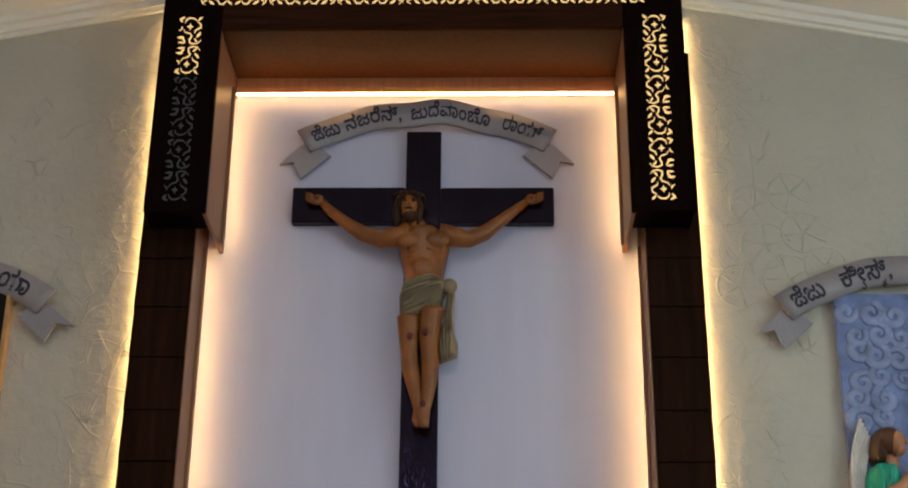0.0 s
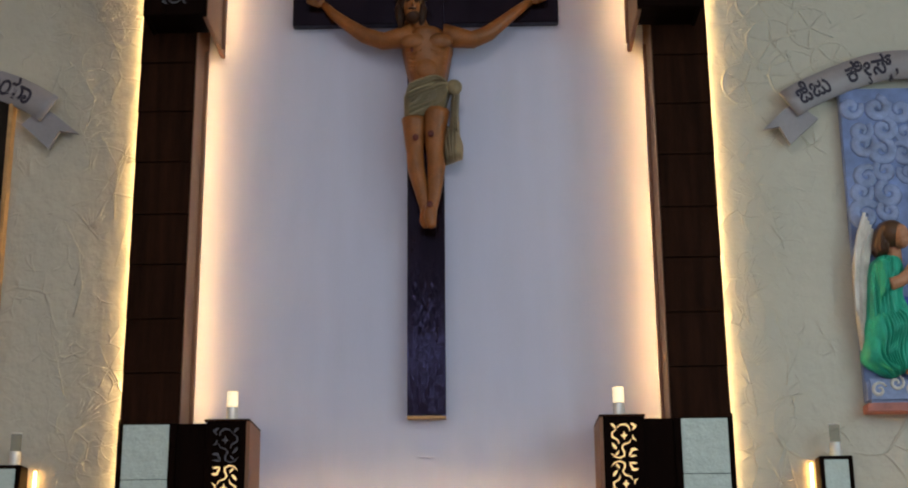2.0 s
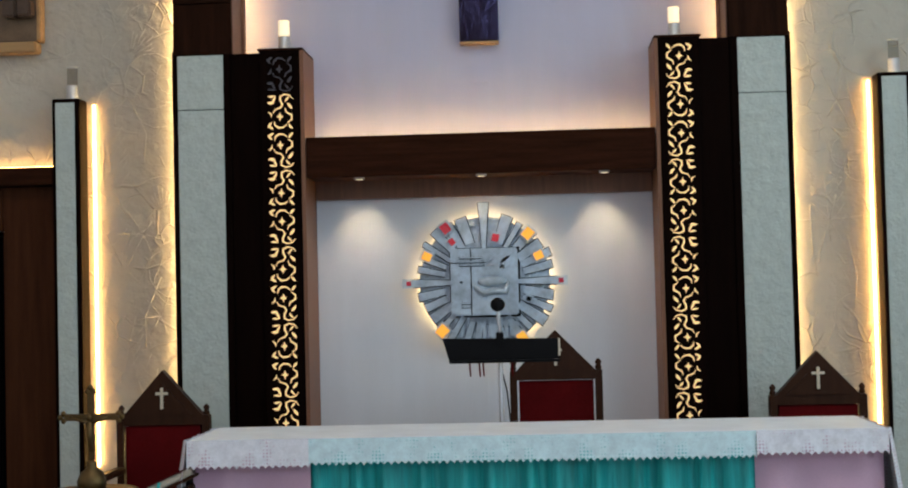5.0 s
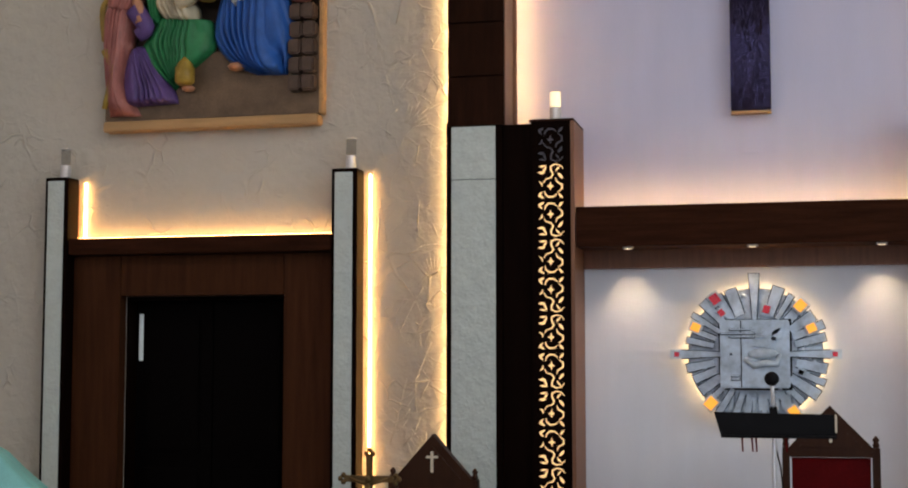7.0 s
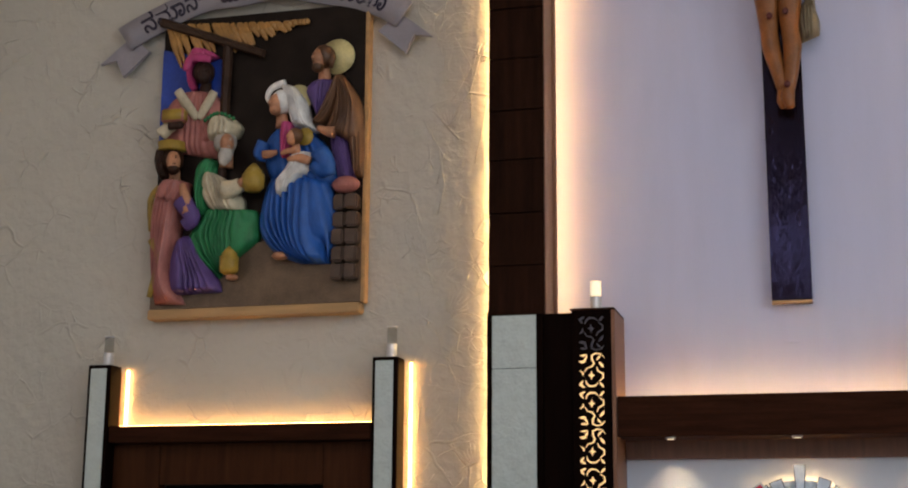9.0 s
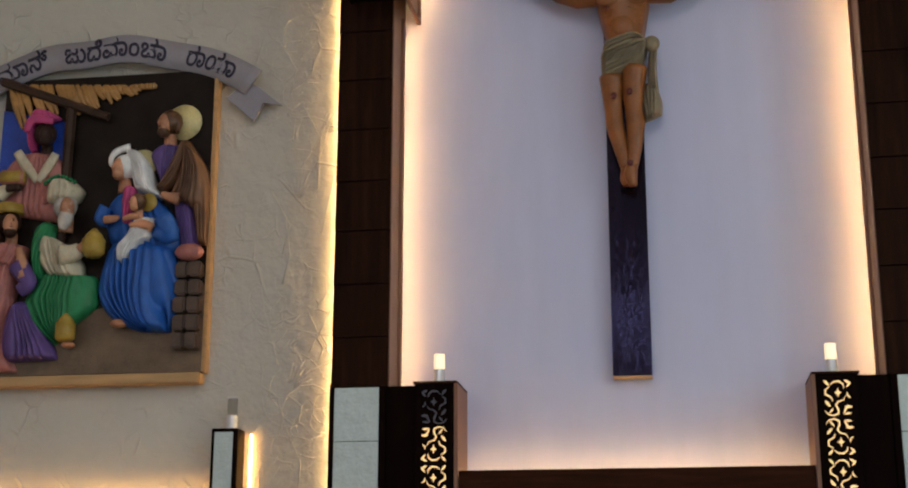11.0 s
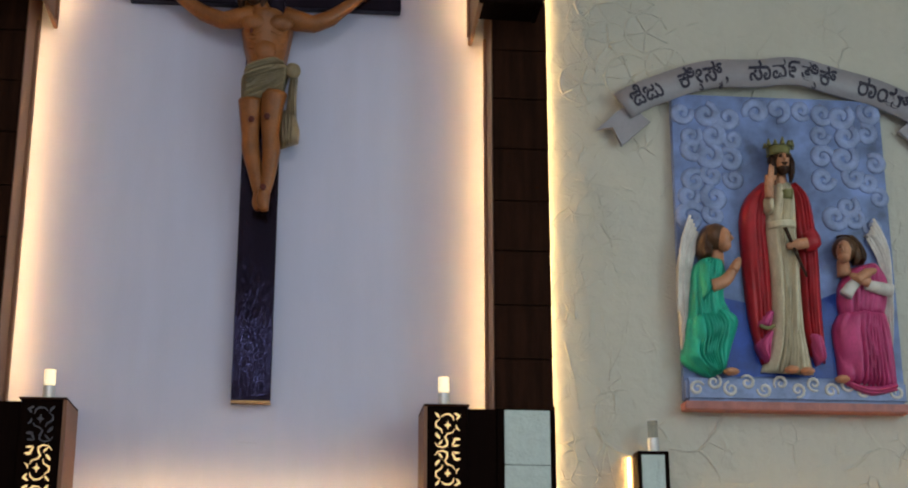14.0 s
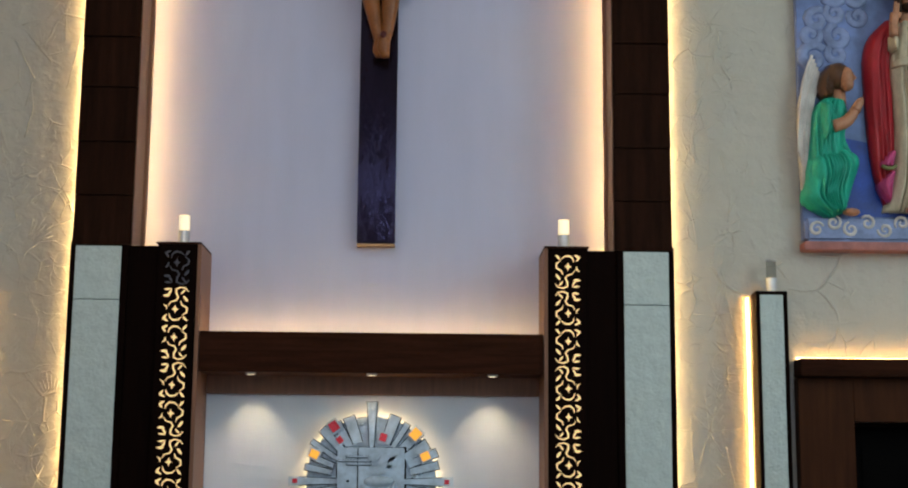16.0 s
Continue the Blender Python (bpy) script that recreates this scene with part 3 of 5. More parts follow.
PAINT = {
    "skin": (0.20, 0.066, 0.016), "skin_fair": (0.44, 0.20, 0.11), "skin_dark": (0.035, 0.018, 0.014), "hair": (0.030, 0.013, 0.008), "greybeard": (0.42, 0.38, 0.34),
    "loin": (0.20, 0.155, 0.095), "blood": (0.075, 0.008, 0.006), "green": (0.010, 0.17, 0.060), "jade": (0.012, 0.34, 0.23), "blue": (0.012, 0.085, 0.33),
    "purple": (0.10, 0.055, 0.19), "pink": (0.46, 0.055, 0.17), "rose": (0.36, 0.13, 0.11), "cream": (0.52, 0.45, 0.32), "white": (0.70, 0.68, 0.66),
    "brown": (0.13, 0.062, 0.032), "gold": (0.30, 0.19, 0.03), "crown": (0.16, 0.15, 0.055), "crimson": (0.34, 0.012, 0.02), "halo": (0.50, 0.42, 0.20), "darkwood": (0.045, 0.024, 0.016),
    "straw": (0.34, 0.17, 0.05), "ground": (0.12, 0.075, 0.045), "stone": (0.070, 0.042, 0.030), "cavern": (0.014, 0.009, 0.007), "wing": (0.55, 0.50, 0.47), "deepblue": (0.014, 0.05, 0.30), "brownhair": (0.085, 0.038, 0.018),
}
DRAPED = ("green", "jade", "blue", "purple", "pink", "rose", "cream", "white", "brown", "crimson", "loin", "wing")
for k, c in PAINT.items():
    c = [min(0.78, v * (1.0 if k not in ("hair", "skin_dark", "cavern", "blood", "skin", "loin", "darkwood") else 1.0)) for v in c]
    if k in DRAPED:
        M[k] = material("painted_" + k, c, rough=0.45, vary=0.3, scale=6, fine=30, bump=0.25, gloss=0.3, stretch=(3, 3, 1.4), depth=0.006)
    else:
        M[k] = material("painted_" + k, c, rough=0.4, vary=0.45, scale=7, fine=70, bump=0.12, gloss=0.12 if k in ("hair", "skin_dark", "cavern", "darkwood") else 0.35)
M["cloud"] = material("painted_pale_cloud", (0.20, 0.25, 0.44), rough=0.5, vary=0.4, scale=9, fine=40, bump=0.2)
M["sky_paint"] = material("painted_cloud_sky", (0.12, 0.17, 0.36), rough=0.5, vary=0.6, scale=4.5, fine=9, bump=0.3)


def loft(sections, bm, mat=0, folds=0, amp=0.0, seg=36, phase=0.0, sway=0.0):
    """A draped body through (x, y, z, rx, ry) sections with vertical folds."""
    rows = []
    n = len(sections)
    fine = []
    for i in range(n - 1):
        for k in range(4):
            u = k / 4
            u = u * u * (3 - 2 * u) if n == 2 else u
            fine.append([a * (1 - u) + b * u for a, b in zip(sections[i], sections[i + 1])])
    fine.append(list(sections[-1]))
    for j, (x, y, z, rx, ry) in enumerate(fine):
        t = j / (len(fine) - 1)
        row = []
        for i in range(seg):
            a = 2 * math.pi * i / seg
            w = 0.5 * math.sin(2 * a + 5 * t + phase) + sway * t * 2.2
            f = 1 + 1.7 * amp * (0.45 + 0.55 * (1 - t)) * (1 - 2 * abs(math.sin(folds * a / 2 + phase + w)) ** 0.75 + 0.45 * math.sin(folds * 1.31 * a - phase * 2 + w * 2))
            d = (f - 1) * rx
            row.append(bm.verts.new((x + (rx + d) * math.cos(a), y + (ry + d * 0.9) * math.sin(a), z)))
        rows.append(row)
    for a, b in zip(rows, rows[1:]):
        for i in range(seg):
            bm.faces.new((a[i], a[(i + 1) % seg], b[(i + 1) % seg], b[i])).material_index = mat
    for row in (rows[0], rows[-1]):
        bm.faces.new(row).material_index = mat
    return bm


def smooth_line(pts, n=5):
    out = []
    for i in range(len(pts) - 1):
        p0, p1, p2, p3 = pts[max(i - 1, 0)], pts[i], pts[i + 1], pts[min(i + 2, len(pts) - 1)]
        for k in range(n):
            t = k / n
            out.append(tuple(0.5 * (2 * b + (c - a) * t + (2 * a - 5 * b + 4 * c - d) * t * t + (3 * b - a - 3 * c + d) * t ** 3) for a, b, c, d in zip(p0, p1, p2, p3)))
    out.append(pts[-1])
    return out


def strip(bm, mat, left, right, deep, folds=0, amp=0.0, ph=0.0, to=None, y=-0.066, rows=7, sway=0.5):
    """A carved swell between two edges that run down it, with folds flowing along."""
    to = to or P
    folds = round(folds * 1.45)
    a, b = smooth_line([to(*p) for p in left], rows), smooth_line([to(*p) for p in right], rows)
    m = max(14, 6 * folds)
    n = len(a) - 1
    grid = []
    for i, (p, q) in enumerate(zip(a, b)):
        s = i / n
        cap = min(1.0, 0.55 + 4 * s, 0.55 + 4 * (1 - s))
        row = []
        for j in range(m + 1):
            t = j / m
            dome = (1 - abs(2 * t - 1) ** 2.6) ** 0.5
            w = ph + sway * math.sin(2.7 * s + ph) + 0.3 * math.sin(6 * s + 3 * t)
            bend = t + 0.09 * math.sin(7 * t + 5 * ph) + 0.05 * math.sin(3 * s + 9 * t)
            crease = 2 * abs(math.sin(math.pi * folds * bend + w)) ** 0.5 - 1 if folds else 0
            fade = (0.35 + 0.65 * s) * min(1, 6 * t, 6 * (1 - t))
            h = deep * dome * cap - 2.6 * amp * (1 - crease) * 0.5 * fade * (0.62 + 0.38 * math.sin(9 * t + 4 * ph + 2.5 * s))
            row.append(bm.verts.new((p[0] * (1 - t) + q[0] * t, y - max(0.0, h), p[1] * (1 - t) + q[1] * t)))
        grid.append(row)
    for r0, r1 in zip(grid, grid[1:]):
        for j in range(m):
            bm.faces.new((r0[j], r0[j + 1], r1[j + 1], r1[j])).material_index = mat
        bm.faces.new((r0[m], r0[0], r1[0], r1[m])).material_index = mat
    for row in (grid[0], grid[-1]):
        bm.faces.new(row).material_index = mat


def rod(bm, pts, radii, mat, y=-0.18, to=None, squash=0.9):
    """A limb, staff or hem that stands off the panel."""
    to = to or P
    line = smooth_line([to(*p) for p in pts], 4)
    rr = [radii[min(i // 4, len(radii) - 2)] * (1 - i % 4 / 4) + radii[min(i // 4, len(radii) - 2) + 1] * (i % 4 / 4) for i in range(len(line) - 1)] + [radii[-1]]
    tube([(p[0], y, p[1]) for p in line], rr, bm, mat, 10, squash)


def bust(bm, at, r, skin, hair, turn=0.0, beard=None, locks=1.0, y=-0.16, nod=0.0, to=None):
    """A plain carved head; turn runs from -1, profile towards -x, to 1, profile towards +x."""
    x, z = (to or P)(*at)
    f = x + 0.30 * r * turn
    ball((x - 0.16 * r * turn, y + 0.22 * r, z + 0.20 * r), (0.84 * r, 0.84 * r, 0.88 * r), bm, hair)
    ball((f, y - 0.18 * r, z - 0.02 * r), (0.50 * r, 0.62 * r, 0.74 * r), bm, skin)
    ball((f + 0.06 * r * turn, y - 0.22 * r, z - 0.46 * r), (0.42 * r, 0.52 * r, 0.42 * r), bm, skin)
    rod(bm, [(x, z - 0.5 * r), (x - 0.1 * r * turn, z - 1.6 * r)], [0.40 * r, 0.52 * r], skin, y + 0.05, lambda a, b: (a, b))
    k = 1 - 0.45 * abs(turn)
    nx = f + 0.52 * r * turn
    tube([(nx - 0.08 * r * turn, y - 0.80 * r * k, z + 0.16 * r), (nx + 0.04 * r * turn, y - 0.96 * r * k, z - 0.12 * r), (nx - 0.04 * r * turn, y - 0.80 * r * k, z - 0.18 * r)], [0.06 * r, 0.11 * r, 0.07 * r], bm, skin, 8)
    for e in (-1, 1):
        if e * turn < -0.65:
            continue
        ex = f + (0.24 * turn + e * 0.25 * (1 - 0.6 * abs(turn))) * r
        ball((ex, y - 0.72 * r * k, z + 0.13 * r), (0.15 * r, 0.12 * r, 0.07 * r), bm, hair, 8, 6)
        ball((ex, y - 0.70 * r * k, z + 0.27 * r), (0.18 * r, 0.10 * r, 0.035 * r), bm, hair, 8, 6)
    ball((f + 0.30 * r * turn, y - 0.70 * r * k, z - 0.45 * r), (0.17 * r, 0.08 * r, 0.035 * r), bm, hair, 8, 6)
    if beard is not None:
        ball((f + 0.10 * r * turn + nod * r, y - 0.26 * r, z - 0.66 * r), (0.44 * r, 0.50 * r, 0.40 * r), bm, beard)
        ball((f + 0.24 * r * turn, y - 0.62 * r * k - 0.1 * r, z - 0.34 * r), (0.26 * r, 0.14 * r, 0.07 * r), bm, beard, 8, 6)
    for s in (-1, 1):
        if locks and s * turn < 0.5:
            o = x + s * 0.62 * r - 0.25 * r * turn
            tube([(o - s * 0.1 * r, y - 0.05 * r, z + 0.55 * r), (o + s * 0.05 * r, y - 0.1 * r, z - 0.1 * r), (o, y - 0.02, z - 0.7 * r * locks), (o - s * 0.05 * r, y, z - 1.25 * r * locks)], [0.2 * r, 0.27 * r, 0.25 * r, 0.10 * r], bm, hair, 8)


def disc_halo(bm, at, r, mat, y=-0.10):
    x, z = P(*at)
    lathe([(r * 0.93, -0.008), (r, -0.003), (r, 0.006)], bm, (x, y, z), 28, mat, True, Matrix.Rotation(radians(90), 4, "X"))


def vessel(bm, at, rings, mat, y=-0.22):
    x, z = P(*at)
    lathe(rings, bm, (x, y, z), 16, mat)


# carved figure on the cross
bm = bmesh.new()
SK, HR, LN, BL = 0, 1, 2, 3
flat = lambda a, b: (a, b)
strip(bm, SK, [(-0.094, 5.820), (-0.155, 5.720), (-0.141, 5.592), (-0.110, 5.452), (-0.100, 5.355)], [(0.086, 5.841), (0.184, 5.734), (0.173, 5.592), (0.151, 5.466), (0.144, 5.355)], 0.15, 0, 0, 0, flat, -0.09)
tube([(-0.02, -0.17, 5.80), (-0.06, -0.19, 5.89)], [0.060, 0.052], bm, SK)
for s in (-1, 1):
    ball((0.015 + s * 0.088, -0.222, 5.70), (0.088, 0.030, 0.058), bm, SK)
    for q in range(4):
        tube([(0.012 + s * 0.03, -0.236 + 0.004 * q, 5.63 - 0.030 * q), (0.012 + s * 0.085, -0.226 + 0.004 * q, 5.612 - 0.032 * q), (0.012 + s * 0.125, -0.19, 5.63 - 0.032 * q)], [0.007, 0.010, 0.005], bm, SK, 6)
ball((0.012, -0.225, 5.50), (0.075, 0.028, 0.075), bm, SK)
ball((-0.085, -0.232, 5.635), (0.010, 0.008, 0.022), bm, BL, 8, 6)
for s, hx in ((-1, -0.735), (1, 0.76)):
    tube([(s * 0.10 + 0.02, -0.17, 5.765), (s * 0.20 + 0.02, -0.165, 5.745), (s * 0.30 + 0.02, -0.15, 5.735), (s * 0.42 + 0.01, -0.14, 5.785), (s * 0.52, -0.13, 5.865), (s * 0.63, -0.12, 5.96), (hx - s * 0.045, -0.115, 6.03)], [0.078, 0.070, 0.060, 0.054, 0.044, 0.034, 0.026], bm, SK, 14)
    ball((hx - s * 0.01, -0.125, 6.045), (0.045, 0.022, 0.04), bm, SK, 10, 8)
    for q in range(4):
        tube([(hx + s * 0.01, -0.13, 6.04 + 0.014 * (q - 1.5)), (hx + s * 0.045, -0.14, 6.055 + 0.018 * (q - 1.5)), (hx + s * 0.07, -0.15, 6.06 + 0.016 * (q - 1.5))], [0.012, 0.011, 0.007], bm, SK, 6)
    ball((hx - s * 0.01, -0.148, 6.045), (0.012, 0.006, 0.012), bm, BL, 8, 6)
bust(bm, (-0.088, 5.945), 0.118, SK, HR, 0.12, HR, 1.0, -0.21, 0.05, flat)
for q in range(16):
    a, b2 = 2 * math.pi * q / 16, 2 * math.pi * (q + 1) / 16
    tube([(-0.09 + 0.105 * math.cos(a), -0.21 + 0.095 * math.sin(a), 6.01 + 0.012 * (q % 2)), (-0.09 + 0.105 * math.cos(b2), -0.21 + 0.095 * math.sin(b2), 6.022 - 0.012 * (q % 2))], [0.013, 0.013], bm, HR, 6)
rod(bm, [(-0.073, 5.163), (-0.070, 5.027), (-0.065, 4.920), (-0.057, 4.814), (-0.022, 4.657), (0.008, 4.514)], [0.082, 0.066, 0.056, 0.058, 0.046, 0.034], SK, -0.17, flat)
rod(bm, [(0.076, 5.217), (0.064, 5.054), (0.064, 4.920), (0.073, 4.814), (0.060, 4.657), (0.040, 4.514)], [0.090, 0.070, 0.056, 0.060, 0.048, 0.034], SK, -0.18, flat)
rod(bm, [(0.007, 4.527), (0.004, 4.456), (0.009, 4.411)], [0.036, 0.042, 0.024], SK, -0.18, flat)
rod(bm, [(0.042, 4.540), (0.033, 4.475), (0.047, 4.399)], [0.038, 0.044, 0.024], SK, -0.21, flat)
for q in ((-0.059, 5.006), (0.040, 5.030), (0.033, 4.546)):
    ball((q[0], -0.245, q[1]), (0.022, 0.010, 0.024), bm, BL, 10, 8)
strip(bm, LN, [(0.182, 5.407), (0.066, 5.459), (-0.037, 5.424), (-0.141, 5.366)], [(0.145, 5.300), (0.121, 5.201), (-0.031, 5.141), (-0.133, 5.106)], 0.21, 6, 0.075, 0.4, flat, -0.07, 8, 0.4)
strip(bm, LN, [(0.159, 5.402), (0.066, 5.452), (-0.037, 5.431), (-0.120, 5.394)], [(0.157, 5.366), (0.080, 5.394), (-0.023, 5.358), (-0.130, 5.314)], 0.215, 2, 0.02, 0.1, flat, -0.07)
ball(((0.193, 5.371)[0], -0.20, (0.193, 5.371)[1]), (0.055, 0.04, 0.055), bm, LN)
strip(bm, LN, [(0.173, 5.362), (0.161, 5.217), (0.155, 5.065)], [(0.231, 5.382), (0.223, 5.217), (0.230, 5.057)], 0.13, 3, 0.04, 0.3, flat, -0.08)
strip(bm, LN, [(0.142, 5.136), (0.113, 5.001), (0.125, 4.861)], [(0.224, 5.081), (0.250, 5.001), (0.245, 4.907)], 0.10, 3, 0.04, 0.8, flat, -0.08)
part("figure", bm, ["skin", "hair", "loin", "blood"], cr, "painted carved figure with pale loincloth", True)
for p in cr.children:
    p.matrix_parent_inverse = inv

# ---- lettered ribbons ----


def glyph(text):
    """The outline of a few characters in the built-in font, as a solid mesh one unit high."""
    cu = bpy.data.curves.new("letter", "FONT")
    cu.body, cu.extrude, cu.offset, cu.resolution_u = text, 0.04, 0.016, 2
    ob = bpy.data.objects.new("letter", cu)
    scene.collection.objects.link(ob)
    bpy.context.view_layer.update()
    me = bpy.data.meshes.new_from_object(ob)
    bpy.data.objects.remove(ob)
    bpy.data.curves.remove(cu)
    return me


def ribbon(cx, zc, half, tail, tall, drop, y, words, size, label, lift=0.0):
    """A curled plaster banner with folded swallow tails and painted letters."""
    rb = empty("ribbon", (cx, y, zc), label, "banner", "lettered banners")

    def mid(u):
        return -drop * abs(u) ** 2.6 + 0.018 * math.sin(3.2 * math.pi * u) * (1 - abs(u)) + lift * u

    n = 40
    bm = bmesh.new()
    rows = []
    for i in range(n + 1):
        u = -1 + 2 * i / n
        d = 2.6 * drop * abs(u) ** 1.6 * (1 if u > 0 else -1) / half
        nx, nz = d / math.hypot(1, d), 1 / math.hypot(1, d)
        c = (u * half, mid(u))
        bend = -0.03 * math.cos(u * math.pi * 1.5)
        rows.append([bm.verts.new((c[0] + nx * k * tall / 2, bend + e, c[1] + nz * k * tall / 2)) for k, e in ((-1, -0.012), (1, -0.012), (1, 0.016), (-1, 0.016))])
    for a, b in zip(rows, rows[1:]):
        for k in range(4):
            bm.faces.new((a[k], a[(k + 1) % 4], b[(k + 1) % 4], b[k]))
    for r in (rows[0], rows[-1]):
        bm.faces.new(r)
    part("band", bm, "ribbon", rb, "silver-grey curved band", True)
    for s in (-1, 1):
        e = (s * half, mid(s))
        fold = [(e[0] - s * 0.05, e[1] + 0.02), (e[0] + s * 0.03, e[1] - 0.03), (e[0] + s * (tail - half), e[1] - 0.17), (e[0] + s * 0.07, e[1] - 0.15), (e[0] + s * 0.01, e[1] - 0.28), (e[0] - s * 0.19, e[1] - 0.10)]
        part("tail", prism([(a, b) for a, b in fold], 0.02, 0.05), "ribbon", rb, "swallow-tailed fold")
    for word, u0, u1 in words:
        at, placed = 0.0, []
        for g in word:
            text, k, down = g if isinstance(g, tuple) else (g, 1.0, 0.0)
            me = glyph(text)
            xs = [v.co.x for v in me.vertices]
            if down:
                placed.append((me, at - 0.20 - k * max(xs), k, down))
            else:
                placed.append((me, at - min(0.03, min(xs)), k, down))
                at += max(xs) - min(0.03, min(xs)) + 0.06
        wide = (u1 - u0) / at
        for me, x, k, down in placed:
            for v in me.vertices:
                uu = u0 + (x + v.co.x * k) * wide
                d = 2.6 * drop * abs(uu) ** 1.6 * (1 if uu > 0 else -1) / half
                nx, nz = d / math.hypot(1, d), 1 / math.hypot(1, d)
                h = (v.co.y * k - down - 0.30) * size
                v.co = (uu * half + nx * h, -0.03 * math.cos(uu * math.pi * 1.5) - 0.014 - v.co.z * 0.1, mid(uu) + nz * h)
            me.materials.append(M["letters"])
            ob = new("letter", me)
            ob.parent = rb
    return rb


ribbon(0.02, 6.735, 0.87, 1.035, 0.19, 0.21, -0.075,
       ((("ಜೆ", "ಜು"), -0.93, -0.71), (("ನ", "ಜ", "ರೆ", "ನ್", ","), -0.67, -0.20), (("ಜು", "ದೆ", "ವಾ", "ಂ", "ಚೊ"), -0.13, 0.52), (("ರಾ", "ಯ್"), 0.62, 0.93)), 0.150,
       "silver-grey scroll banner with dark lettering above the crucifix")
ribbon(-3.585, 5.585, 1.06, 1.26, 0.20, 0.28, -0.10,
       ((("ನ", "ಮಾ", "ನ್"), -0.87, -0.42), (("ಜು", "ದೆ", "ವಾ", "ಂ", "ಚಾ"), -0.30, 0.41), (("ರಾ", "ಯಾ"), 0.54, 0.88)), 0.190,
       "silver-grey scroll banner with dark lettering above the nativity relief")
ribbon(3.475, 5.535, 1.06, 1.24, 0.20, 0.28, -0.10,
       ((("ಜೆ", "ಜು"), -0.94, -0.73), (("ಕೀ", ("ು", 0.5, 0.30), "ಸ್", ("ತ", 0.42, 0.36), ","), -0.62, -0.30), (("ಸಾ", "ವ", "೯", "ತಿ", ("ು", 0.5, 0.30), "ಕ್"), -0.17, 0.43), (("ರಾ", "ಯ್"), 0.57, 0.90)), 0.180,
       "silver-grey scroll banner with dark lettering above the king relief")

# ---- nativity relief ----
# each carved figure is one mesh; heights and widths from the panel's lower left corner
NX, NZ, NW, NH = -4.345, 3.225, 1.541, 2.20


def P(u, v):
    return NX + u * NW, NZ + v * NH


def figure(name, build, mats, label, base):
    bm = bmesh.new()
    build(bm)
    ob = mesh(name, bm, mats, None, label, True)
    return tagged(ob, label, base)


rel = empty("nativity_panel", (NX + NW / 2, -0.05, NZ), "carved nativity panel with dark stable and wooden ledge", "relief panel")
inv = Matrix.Translation((-(NX + NW / 2), 0.05, -NZ))
part("backboard", block(NX, NX + NW, -0.07, -0.004, NZ + 0.075, NZ + NH, 0.006), "cavern", rel)
part("ledge", block(NX - 0.002, NX + NW + 0.003, -0.115, -0.004, NZ, NZ + 0.07, 0.008), "bareedge", rel, "orange wooden ledge")
# Orange colour carries the warm light that falls on this edge.
part("side_edge", block(NX + NW, NX + NW + 0.028, -0.09, -0.004, NZ + 0.072, NZ + NH * 0.97, 0.006), "bareedge", rel, "wooden side edge coloured orange as if lit")
bm = bmesh.new()
prism([P(0.0, 0.035), P(1.0, 0.035), P(1.0, 0.30), P(0.75, 0.27), P(0.55, 0.24), P(0.3, 0.2), P(0, 0.25)], -0.085, -0.068, bm)
part("ground_slab", bm, "ground", rel, "grey-brown painted ground")
part("evening_sky", prism([P(0.0, 0.55), P(0.30, 0.55), P(0.30, 0.85), P(0.0, 0.9)], -0.076, -0.068), "deepblue", rel, "blue painted night sky")
random.seed(2)
for k in range(34):
    u = 0.01 + k * 0.021 + random.uniform(-0.01, 0.01)
    a, b = P(u, 0.985 - 0.001 * k), P(u + 0.07 - 0.001 * k + random.uniform(-0.015, 0.015), 0.985 - (0.15 - 0.0034 * k) * random.uniform(0.75, 1.15))
    bm = tube([(a[0], -0.085, a[1]), ((a[0] + b[0]) / 2, -0.105, (a[1] + b[1]) / 2), (b[0], -0.09, b[1])], [0.018, 0.024, 0.010], None, 0, 8, 0.7)
    part("thatch_tuft", bm, "straw", rel)
a, b = P(0.0, 0.99), P(0.52, 0.85)
part("rafter", tube([(a[0], -0.12, a[1]), (b[0], -0.12, b[1])], [0.035, 0.03], None, 0, 8), "darkwood", rel)
a, b = P(0.335, 0.90), P(0.325, 0.35)
part("stable_post", tube([(a[0], -0.10, a[1]), (b[0], -0.10, b[1])], [0.038, 0.036], None, 0, 8), "darkwood", rel)
random.seed(4)
for k in range(5):
    for j in range(2):
        a, b = P(0.875 + j * 0.06, 0.10 + k * 0.055), P(0.935 + j * 0.062, 0.15 + k * 0.055)
        part("rock", block(a[0], b[0] - 0.006, -0.16 + random.uniform(-0.015, 0.015), -0.07, a[1], b[1] - 0.006, 0.012), "stone", rel)
a = P(0.93, 0.40)
part("rock_top", ball((a[0], -0.12, a[1]), (0.10, 0.06, 0.06), bmesh.new()), "rose", rel, "pinkish boulder")
for p in rel.children:
    p.matrix_parent_inverse = inv

